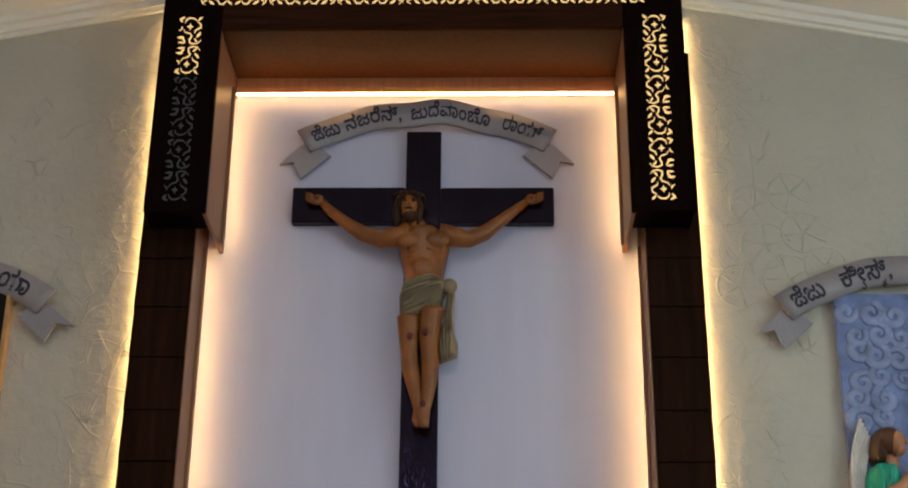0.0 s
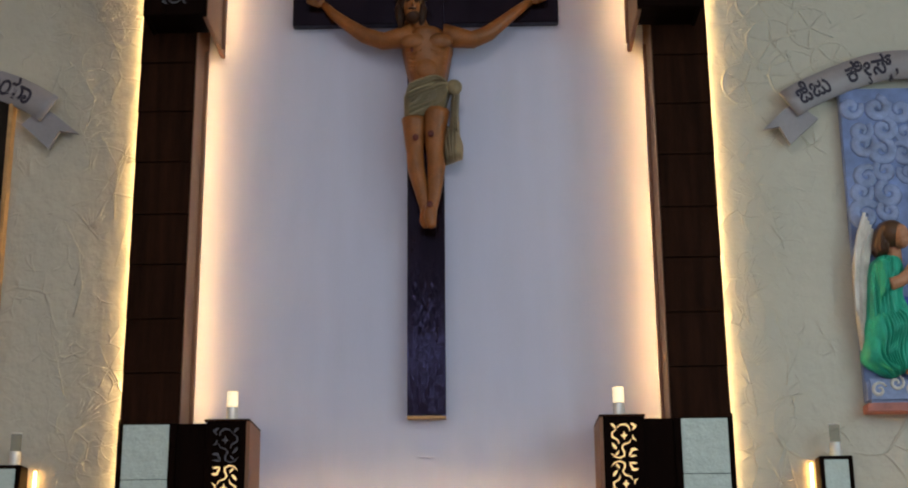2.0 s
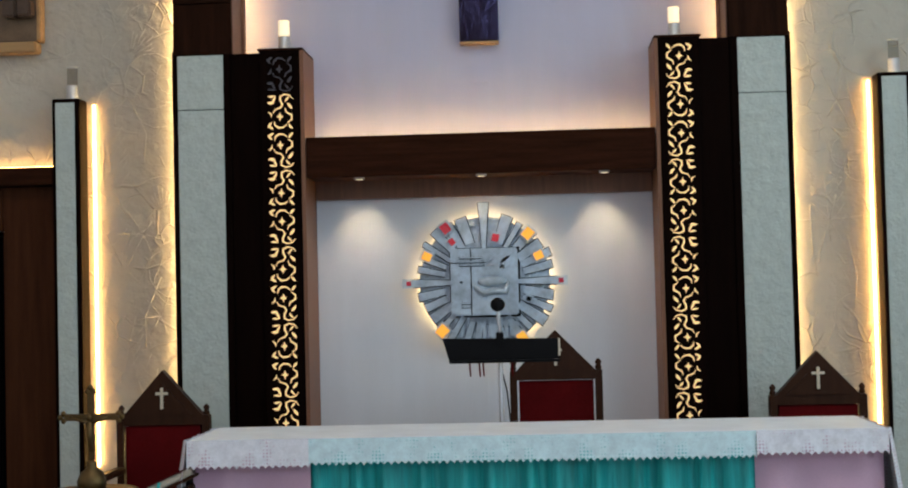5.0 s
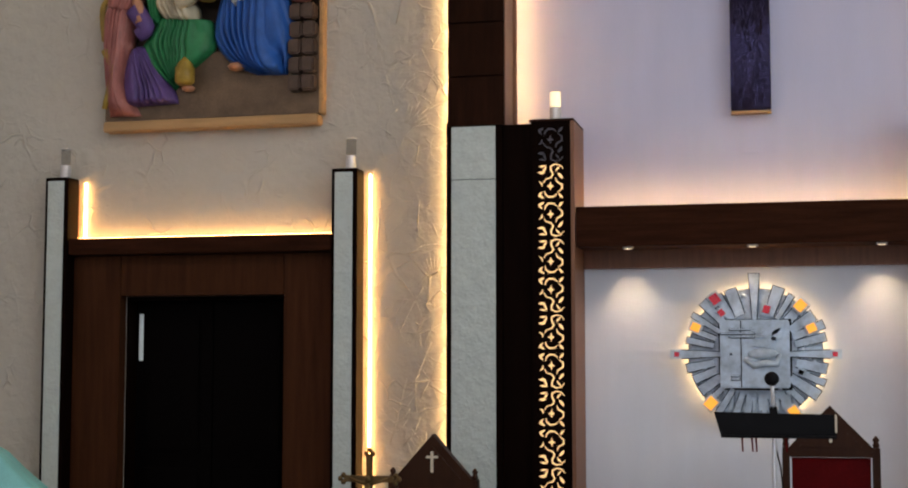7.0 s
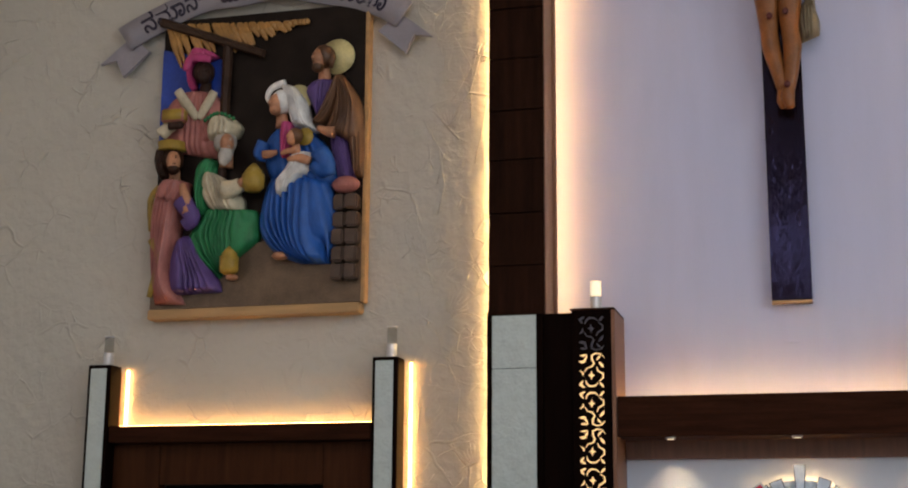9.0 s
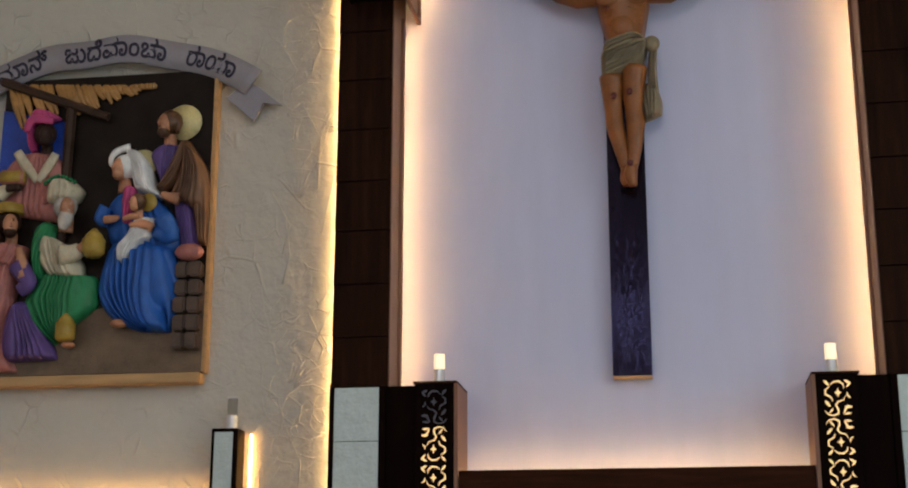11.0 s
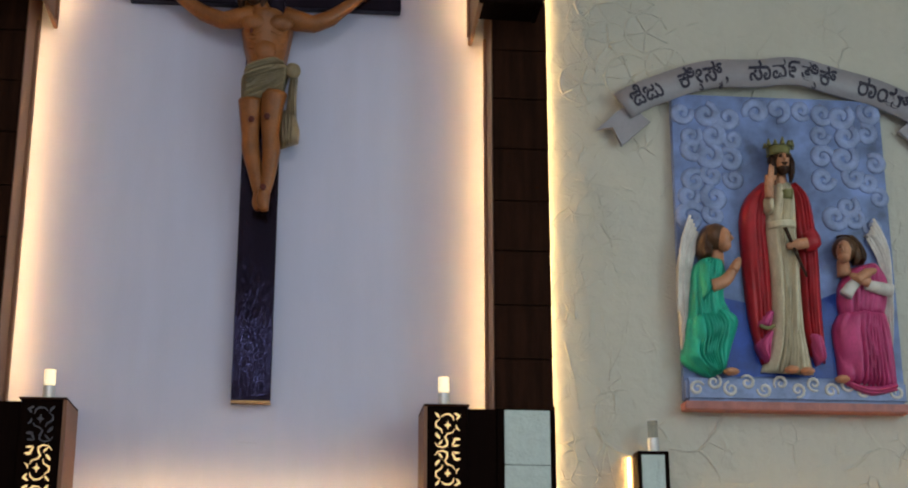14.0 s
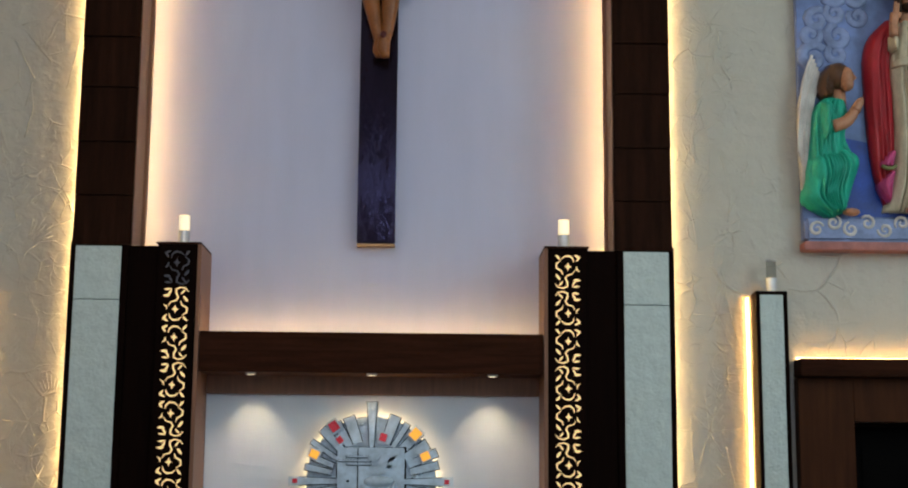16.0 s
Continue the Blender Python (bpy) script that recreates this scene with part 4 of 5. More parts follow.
def f_black(bm):
    strip(bm, 0, [(0.139, 0.746), (0.054, 0.712), (0.022, 0.643), (0.046, 0.550)], [(0.267, 0.740), (0.329, 0.693), (0.347, 0.628), (0.333, 0.511)], 0.10, 5, 0.025, 0.4)
    strip(bm, 0, [(0.236, 0.644), (0.220, 0.602), (0.235, 0.558)], [(0.331, 0.672), (0.350, 0.628), (0.320, 0.576)], 0.13, 3, 0.02, 0.9)
    for line in ([(0.112, 0.742), (0.160, 0.693), (0.217, 0.643)], [(0.295, 0.730), (0.260, 0.686), (0.220, 0.642)]):
        rod(bm, line, [0.032, 0.038, 0.026], 3, -0.165, None, 0.6)
    bust(bm, (0.232, 0.794), 0.095, 1, 1, 0.55, None, 0, -0.15)
    strip(bm, 2, [(0.174, 0.885), (0.137, 0.856), (0.146, 0.790), (0.167, 0.739)], [(0.234, 0.882), (0.291, 0.854), (0.190, 0.831), (0.188, 0.755)], 0.14, 3, 0.02, 0.2)
    rod(bm, [(0.161, 0.800), (0.189, 0.840), (0.286, 0.831)], [0.024, 0.034, 0.024], 2, -0.215, None, 0.6)
    a = P(*(0.111, 0.652))
    block(a[0] - 0.085, a[0] + 0.085, -0.24, -0.15, a[1] - 0.05, a[1] + 0.05, 0.012, bm, 4)
    rod(bm, [(0.046, 0.593), (0.079, 0.613), (0.114, 0.619)], [0.05, 0.045, 0.03], 3, -0.19)
    rod(bm, [(0.095, 0.616), (0.159, 0.617)], [0.03, 0.026], 1, -0.22)


def f_white(bm):
    strip(bm, 0, [(0.261, 0.357), (0.222, 0.306), (0.173, 0.256), (0.206, 0.193), (0.339, 0.122)], [(0.451, 0.331), (0.506, 0.335), (0.519, 0.285), (0.513, 0.236), (0.387, 0.169)], 0.12, 7, 0.05, 0.7)
    strip(bm, 0, [(0.266, 0.516), (0.210, 0.485), (0.204, 0.401), (0.235, 0.326)], [(0.327, 0.496), (0.315, 0.449), (0.276, 0.398), (0.282, 0.325)], 0.14, 3, 0.03, 0.2)
    strip(bm, 3, [(0.269, 0.472), (0.230, 0.442), (0.236, 0.389), (0.301, 0.334)], [(0.346, 0.447), (0.411, 0.408), (0.448, 0.370), (0.448, 0.327)], 0.16, 4, 0.045, 0.5)
    rod(bm, [(0.374, 0.394), (0.427, 0.400), (0.457, 0.412)], [0.07, 0.062, 0.05], 3, -0.21)
    rod(bm, [(0.455, 0.407), (0.487, 0.421), (0.514, 0.432)], [0.034, 0.036, 0.016], 1, -0.23)
    bust(bm, (0.361, 0.550), 0.098, 1, 2, 0.7, 2, 0, -0.17)
    rod(bm, [(0.384, 0.525), (0.373, 0.499), (0.363, 0.476)], [0.05, 0.05, 0.02], 2, -0.215)
    strip(bm, 3, [(0.291, 0.639), (0.257, 0.611), (0.268, 0.565)], [(0.385, 0.641), (0.424, 0.611), (0.406, 0.577)], 0.19, 3, 0.02, 0.3)
    for q in range(9):
        t = q / 8
        a = P(*(0.272, 0.627))
        ball((a[0] + t * 0.21, -0.25 + 0.06 * abs(t - 0.5), a[1] + 0.035 * math.sin(math.pi * t)), (0.015, 0.015, 0.015), bm, 0, 8, 6)
    vessel(bm, (0.518, 0.424), [(0.05, -0.09), (0.075, -0.06), (0.078, 0.03), (0.055, 0.045), (0.062, 0.055), (0.012, 0.11)], 4)
    vessel(bm, (0.403, 0.167), [(0.045, -0.08), (0.065, -0.06), (0.066, 0.04), (0.05, 0.05), (0.055, 0.06), (0.012, 0.11)], 4, -0.17)
    ball((P(*(0.406, 0.124))[0], -0.12, P(*(0.406, 0.124))[1]), (0.045, 0.05, 0.024), bm, 1, 10, 8)


def f_front(bm):
    strip(bm, 1, [(0.137, 0.257), (0.101, 0.196), (0.093, 0.125), (0.101, 0.076)], [(0.199, 0.265), (0.267, 0.196), (0.340, 0.118), (0.355, 0.081)], 0.14, 5, 0.045, 0.3)
    strip(bm, 0, [(0.049, 0.438), (-0.001, 0.366), (-0.003, 0.241), (0.018, 0.127), (0.023, 0.048)], [(0.184, 0.433), (0.164, 0.360), (0.138, 0.268), (0.108, 0.155), (0.178, 0.046)], 0.15, 5, 0.05, 0.8)
    strip(bm, 0, [(0.067, 0.448), (0.019, 0.418), (0.020, 0.381)], [(0.175, 0.439), (0.186, 0.401), (0.148, 0.361)], 0.18, 3, 0.03, 0.1)
    rod(bm, [(0.166, 0.373), (0.221, 0.316), (0.183, 0.289)], [0.07, 0.062, 0.045], 1, -0.19)
    rod(bm, [(0.207, 0.327), (0.189, 0.375), (0.170, 0.423)], [0.045, 0.04, 0.02], 2, -0.21)
    rod(bm, [(0.037, 0.428), (-0.002, 0.382), (0.008, 0.282)], [0.02, 0.024, 0.018], 4, -0.15, None, 0.6)
    rod(bm, [(0.021, 0.251), (0.062, 0.187), (0.027, 0.066)], [0.026, 0.03, 0.02], 4, -0.185, None, 0.6)
    bust(bm, (0.103, 0.505), 0.098, 2, 3, 0.6, 3, 0.8, -0.17)
    strip(bm, 3, [(0.015, 0.552), (0.007, 0.504), (0.035, 0.452)], [(0.085, 0.552), (0.075, 0.501), (0.096, 0.447)], 0.15, 3, 0.02, 0.3)
    vessel(bm, (0.094, 0.545), [(0.098, -0.01), (0.102, 0.0), (0.096, 0.012), (0.106, 0.05), (0.10, 0.052)], 4, -0.15)


def f_mother(bm):
    disc_halo(bm, (0.689, 0.691), 0.105, 4, -0.10)
    strip(bm, 0, [(0.566, 0.439), (0.534, 0.367), (0.522, 0.275), (0.591, 0.201), (0.717, 0.159)], [(0.852, 0.427), (0.878, 0.354), (0.889, 0.272), (0.881, 0.202), (0.860, 0.155)], 0.16, 7, 0.065, 0.9, sway=1.1)
    strip(bm, 0, [(0.616, 0.605), (0.551, 0.571), (0.527, 0.514), (0.564, 0.428)], [(0.752, 0.590), (0.831, 0.532), (0.886, 0.457), (0.876, 0.395)], 0.13, 5, 0.04, 0.4)
    strip(bm, 1, [(0.628, 0.615), (0.616, 0.562), (0.627, 0.483)], [(0.698, 0.606), (0.705, 0.558), (0.682, 0.486)], 0.17, 3, 0.02, 0.2)
    rod(bm, [(0.556, 0.544), (0.537, 0.508), (0.567, 0.496)], [0.05, 0.05, 0.034], 0, -0.19)
    rod(bm, [(0.559, 0.500), (0.597, 0.502), (0.626, 0.507)], [0.03, 0.028, 0.014], 2, -0.22)
    rod(bm, [(0.821, 0.501), (0.860, 0.442), (0.790, 0.461)], [0.07, 0.065, 0.045], 0, -0.20)
    rod(bm, [(0.789, 0.465), (0.743, 0.477), (0.686, 0.475)], [0.030, 0.032, 0.014], 2, -0.255)
    bust(bm, (0.625, 0.665), 0.098, 2, 3, -0.6, None, 0, -0.20)
    strip(bm, 3, [(0.620, 0.733), (0.635, 0.689), (0.657, 0.635), (0.676, 0.589)], [(0.679, 0.730), (0.735, 0.679), (0.763, 0.619), (0.795, 0.575)], 0.18, 4, 0.035, 0.6)
    rod(bm, [(0.594, 0.657), (0.566, 0.690), (0.590, 0.721), (0.651, 0.733)], [0.012, 0.018, 0.024, 0.028], 3, -0.20)
    ball((P(*(0.638, 0.182))[0], -0.15, P(*(0.638, 0.182))[1]), (0.06, 0.05, 0.03), bm, 2, 10, 8)


def f_child(bm):
    disc_halo(bm, (0.754, 0.550), 0.062, 3, -0.215)
    strip(bm, 0, [(0.688, 0.512), (0.646, 0.456), (0.604, 0.416), (0.626, 0.358)], [(0.787, 0.507), (0.796, 0.450), (0.731, 0.421), (0.666, 0.374)], 0.20, 4, 0.04, 0.5)
    rod(bm, [(0.726, 0.505), (0.689, 0.501), (0.654, 0.495)], [0.026, 0.022, 0.014], 1, -0.26)
    bust(bm, (0.718, 0.541), 0.066, 1, 2, -0.5, None, 0, -0.28)


def f_father(bm):
    disc_halo(bm, (0.868, 0.824), 0.128, 5, -0.09)
    strip(bm, 0, [(0.774, 0.752), (0.723, 0.722), (0.750, 0.673), (0.788, 0.618)], [(0.858, 0.747), (0.886, 0.708), (0.855, 0.657), (0.815, 0.606)], 0.10, 4, 0.03, 0.3)
    strip(bm, 0, [(0.838, 0.573), (0.860, 0.489), (0.895, 0.394)], [(0.923, 0.569), (0.951, 0.485), (0.975, 0.401)], 0.08, 4, 0.04, 0.8)
    strip(bm, 3, [(0.877, 0.760), (0.837, 0.700), (0.792, 0.639), (0.763, 0.606)], [(0.911, 0.755), (0.892, 0.676), (0.849, 0.615), (0.801, 0.590)], 0.14, 3, 0.03, 0.2)
    strip(bm, 3, [(0.884, 0.753), (0.869, 0.677), (0.842, 0.615), (0.816, 0.583)], [(0.919, 0.744), (0.987, 0.671), (1.009, 0.597), (0.994, 0.516)], 0.15, 5, 0.05, 0.6)
    strip(bm, 3, [(0.919, 0.591), (0.941, 0.506), (0.965, 0.427)], [(1.001, 0.608), (1.009, 0.513), (1.004, 0.421)], 0.11, 3, 0.04, 0.1)
    rod(bm, [(0.887, 0.561), (0.844, 0.568), (0.807, 0.580)], [0.045, 0.034, 0.018], 1, -0.19)
    bust(bm, (0.810, 0.811), 0.098, 1, 2, -0.55, 2, 0.6, -0.15)


figure("carved_figure", f_black, ["rose", "skin_dark", "pink", "cream", "gold"], "painted carved king in rose robe and pink turban holding gold", "statue")
figure("carved_figure", f_white, ["green", "skin_fair", "greybeard", "cream", "gold"], "painted carved bearded king in green cape offering gold", "statue")
figure("carved_figure", f_front, ["rose", "purple", "skin_fair", "hair", "gold"], "painted carved kneeling king in rose cloak and purple robe", "statue")
figure("carved_figure", f_mother, ["blue", "pink", "skin_fair", "white", "halo"], "painted carved seated mother in blue dress and white veil", "statue")
figure("carved_figure", f_child, ["white", "skin_fair", "brownhair", "gold"], "painted carved infant in white cloth", "statue")
figure("carved_figure", f_father, ["purple", "skin_fair", "brownhair", "brown", "rose", "halo"], "painted carved bearded man in purple robe and brown cloak", "statue")

# ---- king relief ----
NX, NZ, NW, NH = 2.755, 3.20, 1.47, 2.17
rel = empty("king_panel", (NX + NW / 2, -0.05, NZ), "carved blue sky panel with swirling clouds and stone ledge", "relief panel")
inv = Matrix.Translation((-(NX + NW / 2), 0.05, -NZ))
part("backboard", block(NX, NX + NW, -0.07, -0.004, NZ + 0.06, NZ + NH, 0.006), "sky_paint", rel)
part("ledge", block(NX - 0.01, NX + NW + 0.01, -0.13, -0.004, NZ - 0.01, NZ + 0.045, 0.006), "rose", rel, "pinkish stone ledge")
part("cloud_base", block(NX + 0.004, NX + NW - 0.004, -0.12, -0.004, NZ + 0.047, NZ + 0.20, 0.02), "cloud", rel, "pale cloud base")
part("low_sky", prism([P(0.20, 0.10), P(0.95, 0.10), P(0.95, 0.42), P(0.7, 0.36), P(0.5, 0.3), P(0.2, 0.34)], -0.074, -0.069), "deepblue", rel, "deep blue painted lower sky")
random.seed(11)


def curl(u, v, r, s, y, mat, name, wide=0.36):
    a = P(u, v)
    pts = []
    for k in range(16):
        th = s * (k / 15 * 8.2) + u * 9
        rr = r * (1 - 0.8 * k / 15)
        pts.append((a[0] + rr * math.cos(th), y, a[1] + rr * math.sin(th)))
    bm = tube(pts, [r * wide * (0.4 + 0.6 * math.sin(math.pi * min(1, (k + 2) / 16))) for k in range(16)], None, 0, 8, 0.38)
    part(name, bm, mat, rel, "", True)


for k in range(54):
    u, v = 0.07 + 0.108 * (k % 9) + random.uniform(-0.025, 0.025), 0.59 + 0.070 * (k // 9) + random.uniform(-0.02, 0.02)
    if abs(u - 0.5) < 0.17 + 0.5 * max(0, 0.75 - v) and v < 0.90:
        continue
    curl(u, v, random.uniform(0.066, 0.098), random.choice((-1, 1)), -0.070, "cloud", "cloud_curl", 0.42)
for k in range(13):
    curl(0.05 + k * 0.075, 0.058 + 0.02 * (k % 2), 0.05, (-1) ** k, -0.122, "wing", "cloud_curl", 0.22)
for p in rel.children:
    p.matrix_parent_inverse = inv


def f_king(bm):
    strip(bm, 1, [(0.402, 0.711), (0.326, 0.659), (0.289, 0.591), (0.288, 0.470), (0.296, 0.341), (0.312, 0.234), (0.353, 0.135)], [(0.452, 0.701), (0.421, 0.638), (0.410, 0.560), (0.416, 0.451), (0.416, 0.343), (0.407, 0.246), (0.381, 0.135)], 0.10, 3, 0.035, 0.3)
    strip(bm, 1, [(0.522, 0.702), (0.540, 0.641), (0.539, 0.563), (0.546, 0.475), (0.545, 0.366), (0.548, 0.249), (0.577, 0.164)], [(0.563, 0.714), (0.616, 0.659), (0.638, 0.565), (0.643, 0.455), (0.640, 0.325), (0.641, 0.218), (0.644, 0.142)], 0.11, 3, 0.04, 0.7)
    strip(bm, 0, [(0.446, 0.706), (0.418, 0.638), (0.401, 0.560), (0.408, 0.429), (0.406, 0.321), (0.388, 0.214), (0.345, 0.113)], [(0.540, 0.708), (0.550, 0.641), (0.548, 0.563), (0.551, 0.432), (0.551, 0.323), (0.558, 0.217), (0.590, 0.108)], 0.14, 6, 0.045, 0.4, sway=0.2)
    strip(bm, 4, [(0.456, 0.675), (0.460, 0.641)], [(0.544, 0.677), (0.531, 0.643)], 0.155, 0)
    strip(bm, 0, [(0.400, 0.573), (0.395, 0.549)], [(0.547, 0.579), (0.547, 0.552)], 0.165, 0)
    strip(bm, 0, [(0.490, 0.485), (0.479, 0.344), (0.469, 0.211)], [(0.544, 0.486), (0.530, 0.345), (0.518, 0.212)], 0.165, 2, 0.012)
    strip(bm, 5, [(0.387, 0.299), (0.340, 0.269), (0.326, 0.245)], [(0.411, 0.294), (0.406, 0.265), (0.398, 0.246)], 0.125, 2, 0.02)
    strip(bm, 5, [(0.384, 0.235), (0.324, 0.194), (0.357, 0.140)], [(0.403, 0.236), (0.396, 0.193), (0.378, 0.138)], 0.13, 2, 0.025)
    strip(bm, 5, [(0.556, 0.234), (0.578, 0.175), (0.599, 0.133)], [(0.624, 0.222), (0.636, 0.184), (0.635, 0.149)], 0.135, 3, 0.025)
    rod(bm, [(0.332, 0.245), (0.367, 0.237), (0.399, 0.246)], [0.012, 0.014, 0.01], 4, -0.19)
    strip(bm, 0, [(0.393, 0.651), (0.387, 0.621), (0.404, 0.596)], [(0.434, 0.648), (0.438, 0.622), (0.430, 0.600)], 0.17, 2, 0.02)
    rod(bm, [(0.403, 0.638), (0.403, 0.677), (0.411, 0.708)], [0.032, 0.030, 0.034], 2, -0.235)
    rod(bm, [(0.406, 0.703), (0.414, 0.744)], [0.014, 0.010], 2, -0.245)
    rod(bm, [(0.417, 0.703), (0.427, 0.740)], [0.014, 0.010], 2, -0.24)
    rod(bm, [(0.426, 0.694), (0.434, 0.710)], [0.012, 0.009], 2, -0.245)
    rod(bm, [(0.578, 0.542), (0.599, 0.509), (0.558, 0.499)], [0.05, 0.06, 0.05], 1, -0.19)
    rod(bm, [(0.561, 0.500), (0.509, 0.492), (0.467, 0.485)], [0.036, 0.038, 0.016], 2, -0.235)
    rod(bm, [(0.463, 0.544), (0.501, 0.474), (0.547, 0.392)], [0.014, 0.012, 0.008], 3, -0.245)
    bust(bm, (0.485, 0.770), 0.098, 2, 3, 0.0, 3, 1.2, -0.16)
    vessel(bm, (0.477, 0.811), [(0.078, -0.050), (0.082, -0.043), (0.076, -0.037), (0.083, 0.002), (0.080, 0.010), (0.074, 0.002)], 4, -0.155)
    for q in range(7):
        a, t = P(*(0.478, 0.823)), math.pi * (1 + q / 6)
        tube([(a[0] + 0.090 * math.cos(t), -0.155 + 0.090 * math.sin(t), a[1] - 0.02), (a[0] + 0.094 * math.cos(t), -0.155 + 0.094 * math.sin(t), a[1] + 0.012 + 0.016 * (q % 2))], [0.02, 0.006], bm, 4, 6)
    for q in ((0.463, 0.113), (0.531, 0.109)):
        a = P(*q)
        ball((a[0], -0.19, a[1]), (0.048, 0.06, 0.026), bm, 2, 12, 8)


def f_angel(bm):
    strip(bm, 3, [(0.082, 0.552), (0.019, 0.498), (-0.011, 0.421), (-0.013, 0.293), (-0.005, 0.179)], [(0.094, 0.532), (0.068, 0.488), (0.042, 0.422), (0.024, 0.293), (0.007, 0.175)], 0.06, 2, 0.02, 0.4)
    for q in range(6):
        rod(bm, [(0.078, 0.532), (0.029, 0.422), (0.004, 0.229)], [0.010, 0.014, 0.006], 3, -0.10 - 0.004 * q, lambda u, v, q=q: P(u - 0.008 * q + 0.018, v + 0.012 * q), 0.5)
    strip(bm, 0, [(0.019, 0.272), (-0.002, 0.187), (-0.002, 0.135), (0.107, 0.089)], [(0.181, 0.307), (0.256, 0.274), (0.218, 0.185), (0.181, 0.111)], 0.14, 7, 0.055, 0.5, sway=0.9)
    strip(bm, 0, [(0.104, 0.460), (0.051, 0.422), (0.033, 0.336), (0.014, 0.240)], [(0.192, 0.457), (0.213, 0.404), (0.196, 0.339), (0.238, 0.276)], 0.13, 4, 0.035, 0.8)
    strip(bm, 0, [(0.078, 0.444), (0.067, 0.379), (0.075, 0.309)], [(0.134, 0.440), (0.152, 0.381), (0.108, 0.337)], 0.17, 3, 0.03, 0.2)
    rod(bm, [(0.122, 0.361), (0.186, 0.379), (0.234, 0.426)], [0.042, 0.040, 0.026], 1, -0.21)
    rod(bm, [(0.220, 0.409), (0.241, 0.434), (0.252, 0.448)], [0.034, 0.028, 0.010], 1, -0.22)
    bust(bm, (0.174, 0.514), 0.102, 1, 2, 0.85, None, 0, -0.16)
    strip(bm, 2, [(0.126, 0.563), (0.087, 0.526), (0.074, 0.482), (0.095, 0.456)], [(0.201, 0.569), (0.176, 0.534), (0.157, 0.489), (0.145, 0.461)], 0.125, 4, 0.03, 0.4)
    a = P(*(0.199, 0.107))
    ball((a[0], -0.15, a[1]), (0.055, 0.05, 0.026), bm, 1, 10, 8)


def f_pink_angel(bm):
    strip(bm, 3, [(0.872, 0.548), (0.906, 0.521), (0.940, 0.450), (0.944, 0.330), (0.928, 0.201)], [(0.893, 0.559), (0.948, 0.536), (0.979, 0.450), (0.977, 0.309), (0.960, 0.183)], 0.06, 2, 0.02, 0.4)
    for q in range(6):
        rod(bm, [(0.900, 0.539), (0.955, 0.439), (0.956, 0.244)], [0.010, 0.014, 0.006], 3, -0.10 - 0.004 * q, lambda u, v, q=q: P(u + 0.006 * q - 0.02, v + 0.012 * q), 0.5)
    strip(bm, 0, [(0.728, 0.305), (0.684, 0.249), (0.692, 0.156), (0.697, 0.084)], [(0.932, 0.308), (0.953, 0.244), (0.961, 0.138), (0.961, 0.063)], 0.14, 7, 0.055, 0.3, sway=0.8)
    strip(bm, 0, [(0.688, 0.093), (0.827, 0.076), (0.958, 0.088)], [(0.706, 0.080), (0.824, 0.044), (0.960, 0.061)], 0.11, 2, 0.02)
    strip(bm, 0, [(0.792, 0.441), (0.732, 0.391), (0.716, 0.337), (0.723, 0.283)], [(0.909, 0.460), (0.957, 0.406), (0.949, 0.341), (0.926, 0.287)], 0.13, 4, 0.035, 0.6)
    rod(bm, [(0.945, 0.360), (0.888, 0.368), (0.823, 0.378)], [0.046, 0.044, 0.034], 3, -0.20)
    rod(bm, [(0.729, 0.342), (0.754, 0.366), (0.785, 0.386)], [0.046, 0.042, 0.034], 3, -0.20)
    rod(bm, [(0.836, 0.380), (0.786, 0.394), (0.752, 0.405)], [0.034, 0.034, 0.014], 1, -0.225)
    rod(bm, [(0.779, 0.386), (0.826, 0.409), (0.869, 0.420)], [0.034, 0.034, 0.014], 1, -0.235)
    bust(bm, (0.752, 0.486), 0.100, 1, 2, -0.5, None, 0.7, -0.16)
    strip(bm, 2, [(0.739, 0.545), (0.781, 0.513), (0.796, 0.480), (0.806, 0.453)], [(0.803, 0.541), (0.844, 0.508), (0.863, 0.479), (0.854, 0.454)], 0.125, 4, 0.03, 0.4)
    a = P(*(0.698, 0.091))
    ball((a[0], -0.15, a[1]), (0.05, 0.05, 0.026), bm, 1, 10, 8)


figure("carved_figure", f_king, ["cream", "crimson", "skin_fair", "hair", "crown", "pink"], "painted carved crowned king in cream robe and crimson cloak", "statue")
figure("carved_figure", f_angel, ["jade", "skin_fair", "brownhair", "wing"], "painted carved kneeling angel in jade green robe", "statue")
figure("carved_figure", f_pink_angel, ["pink", "skin_fair", "brownhair", "wing"], "painted carved kneeling angel in pink robe", "statue")

# ---- tabernacle in the lower niche ----
M["silver"] = material("blue_grey_silver_metal", (0.46, 0.55, 0.64), rough=0.45, metal=0.3, vary=0.35, scale=9, fine=40, bump=0.6)
# Dark colour for the shade painted round the bars and rays.
M["gunmetal"] = material("dark_outline_shade", (0.04, 0.05, 0.065), rough=0.5, metal=0.4, vary=0.2, bump=0.1)
M["redglass"] = material("red_enamel", (0.60, 0.02, 0.035), rough=0.25, vary=0.3)
M["amber"] = glowing("amber_backlit_glass", (1.0, 0.45, 0.05), 0.6)
M["black"] = material("black_powder_coat", (0.005, 0.005, 0.006), rough=0.6, vary=0.2, bump=0.02, gloss=0.1)
TZ = 1.703
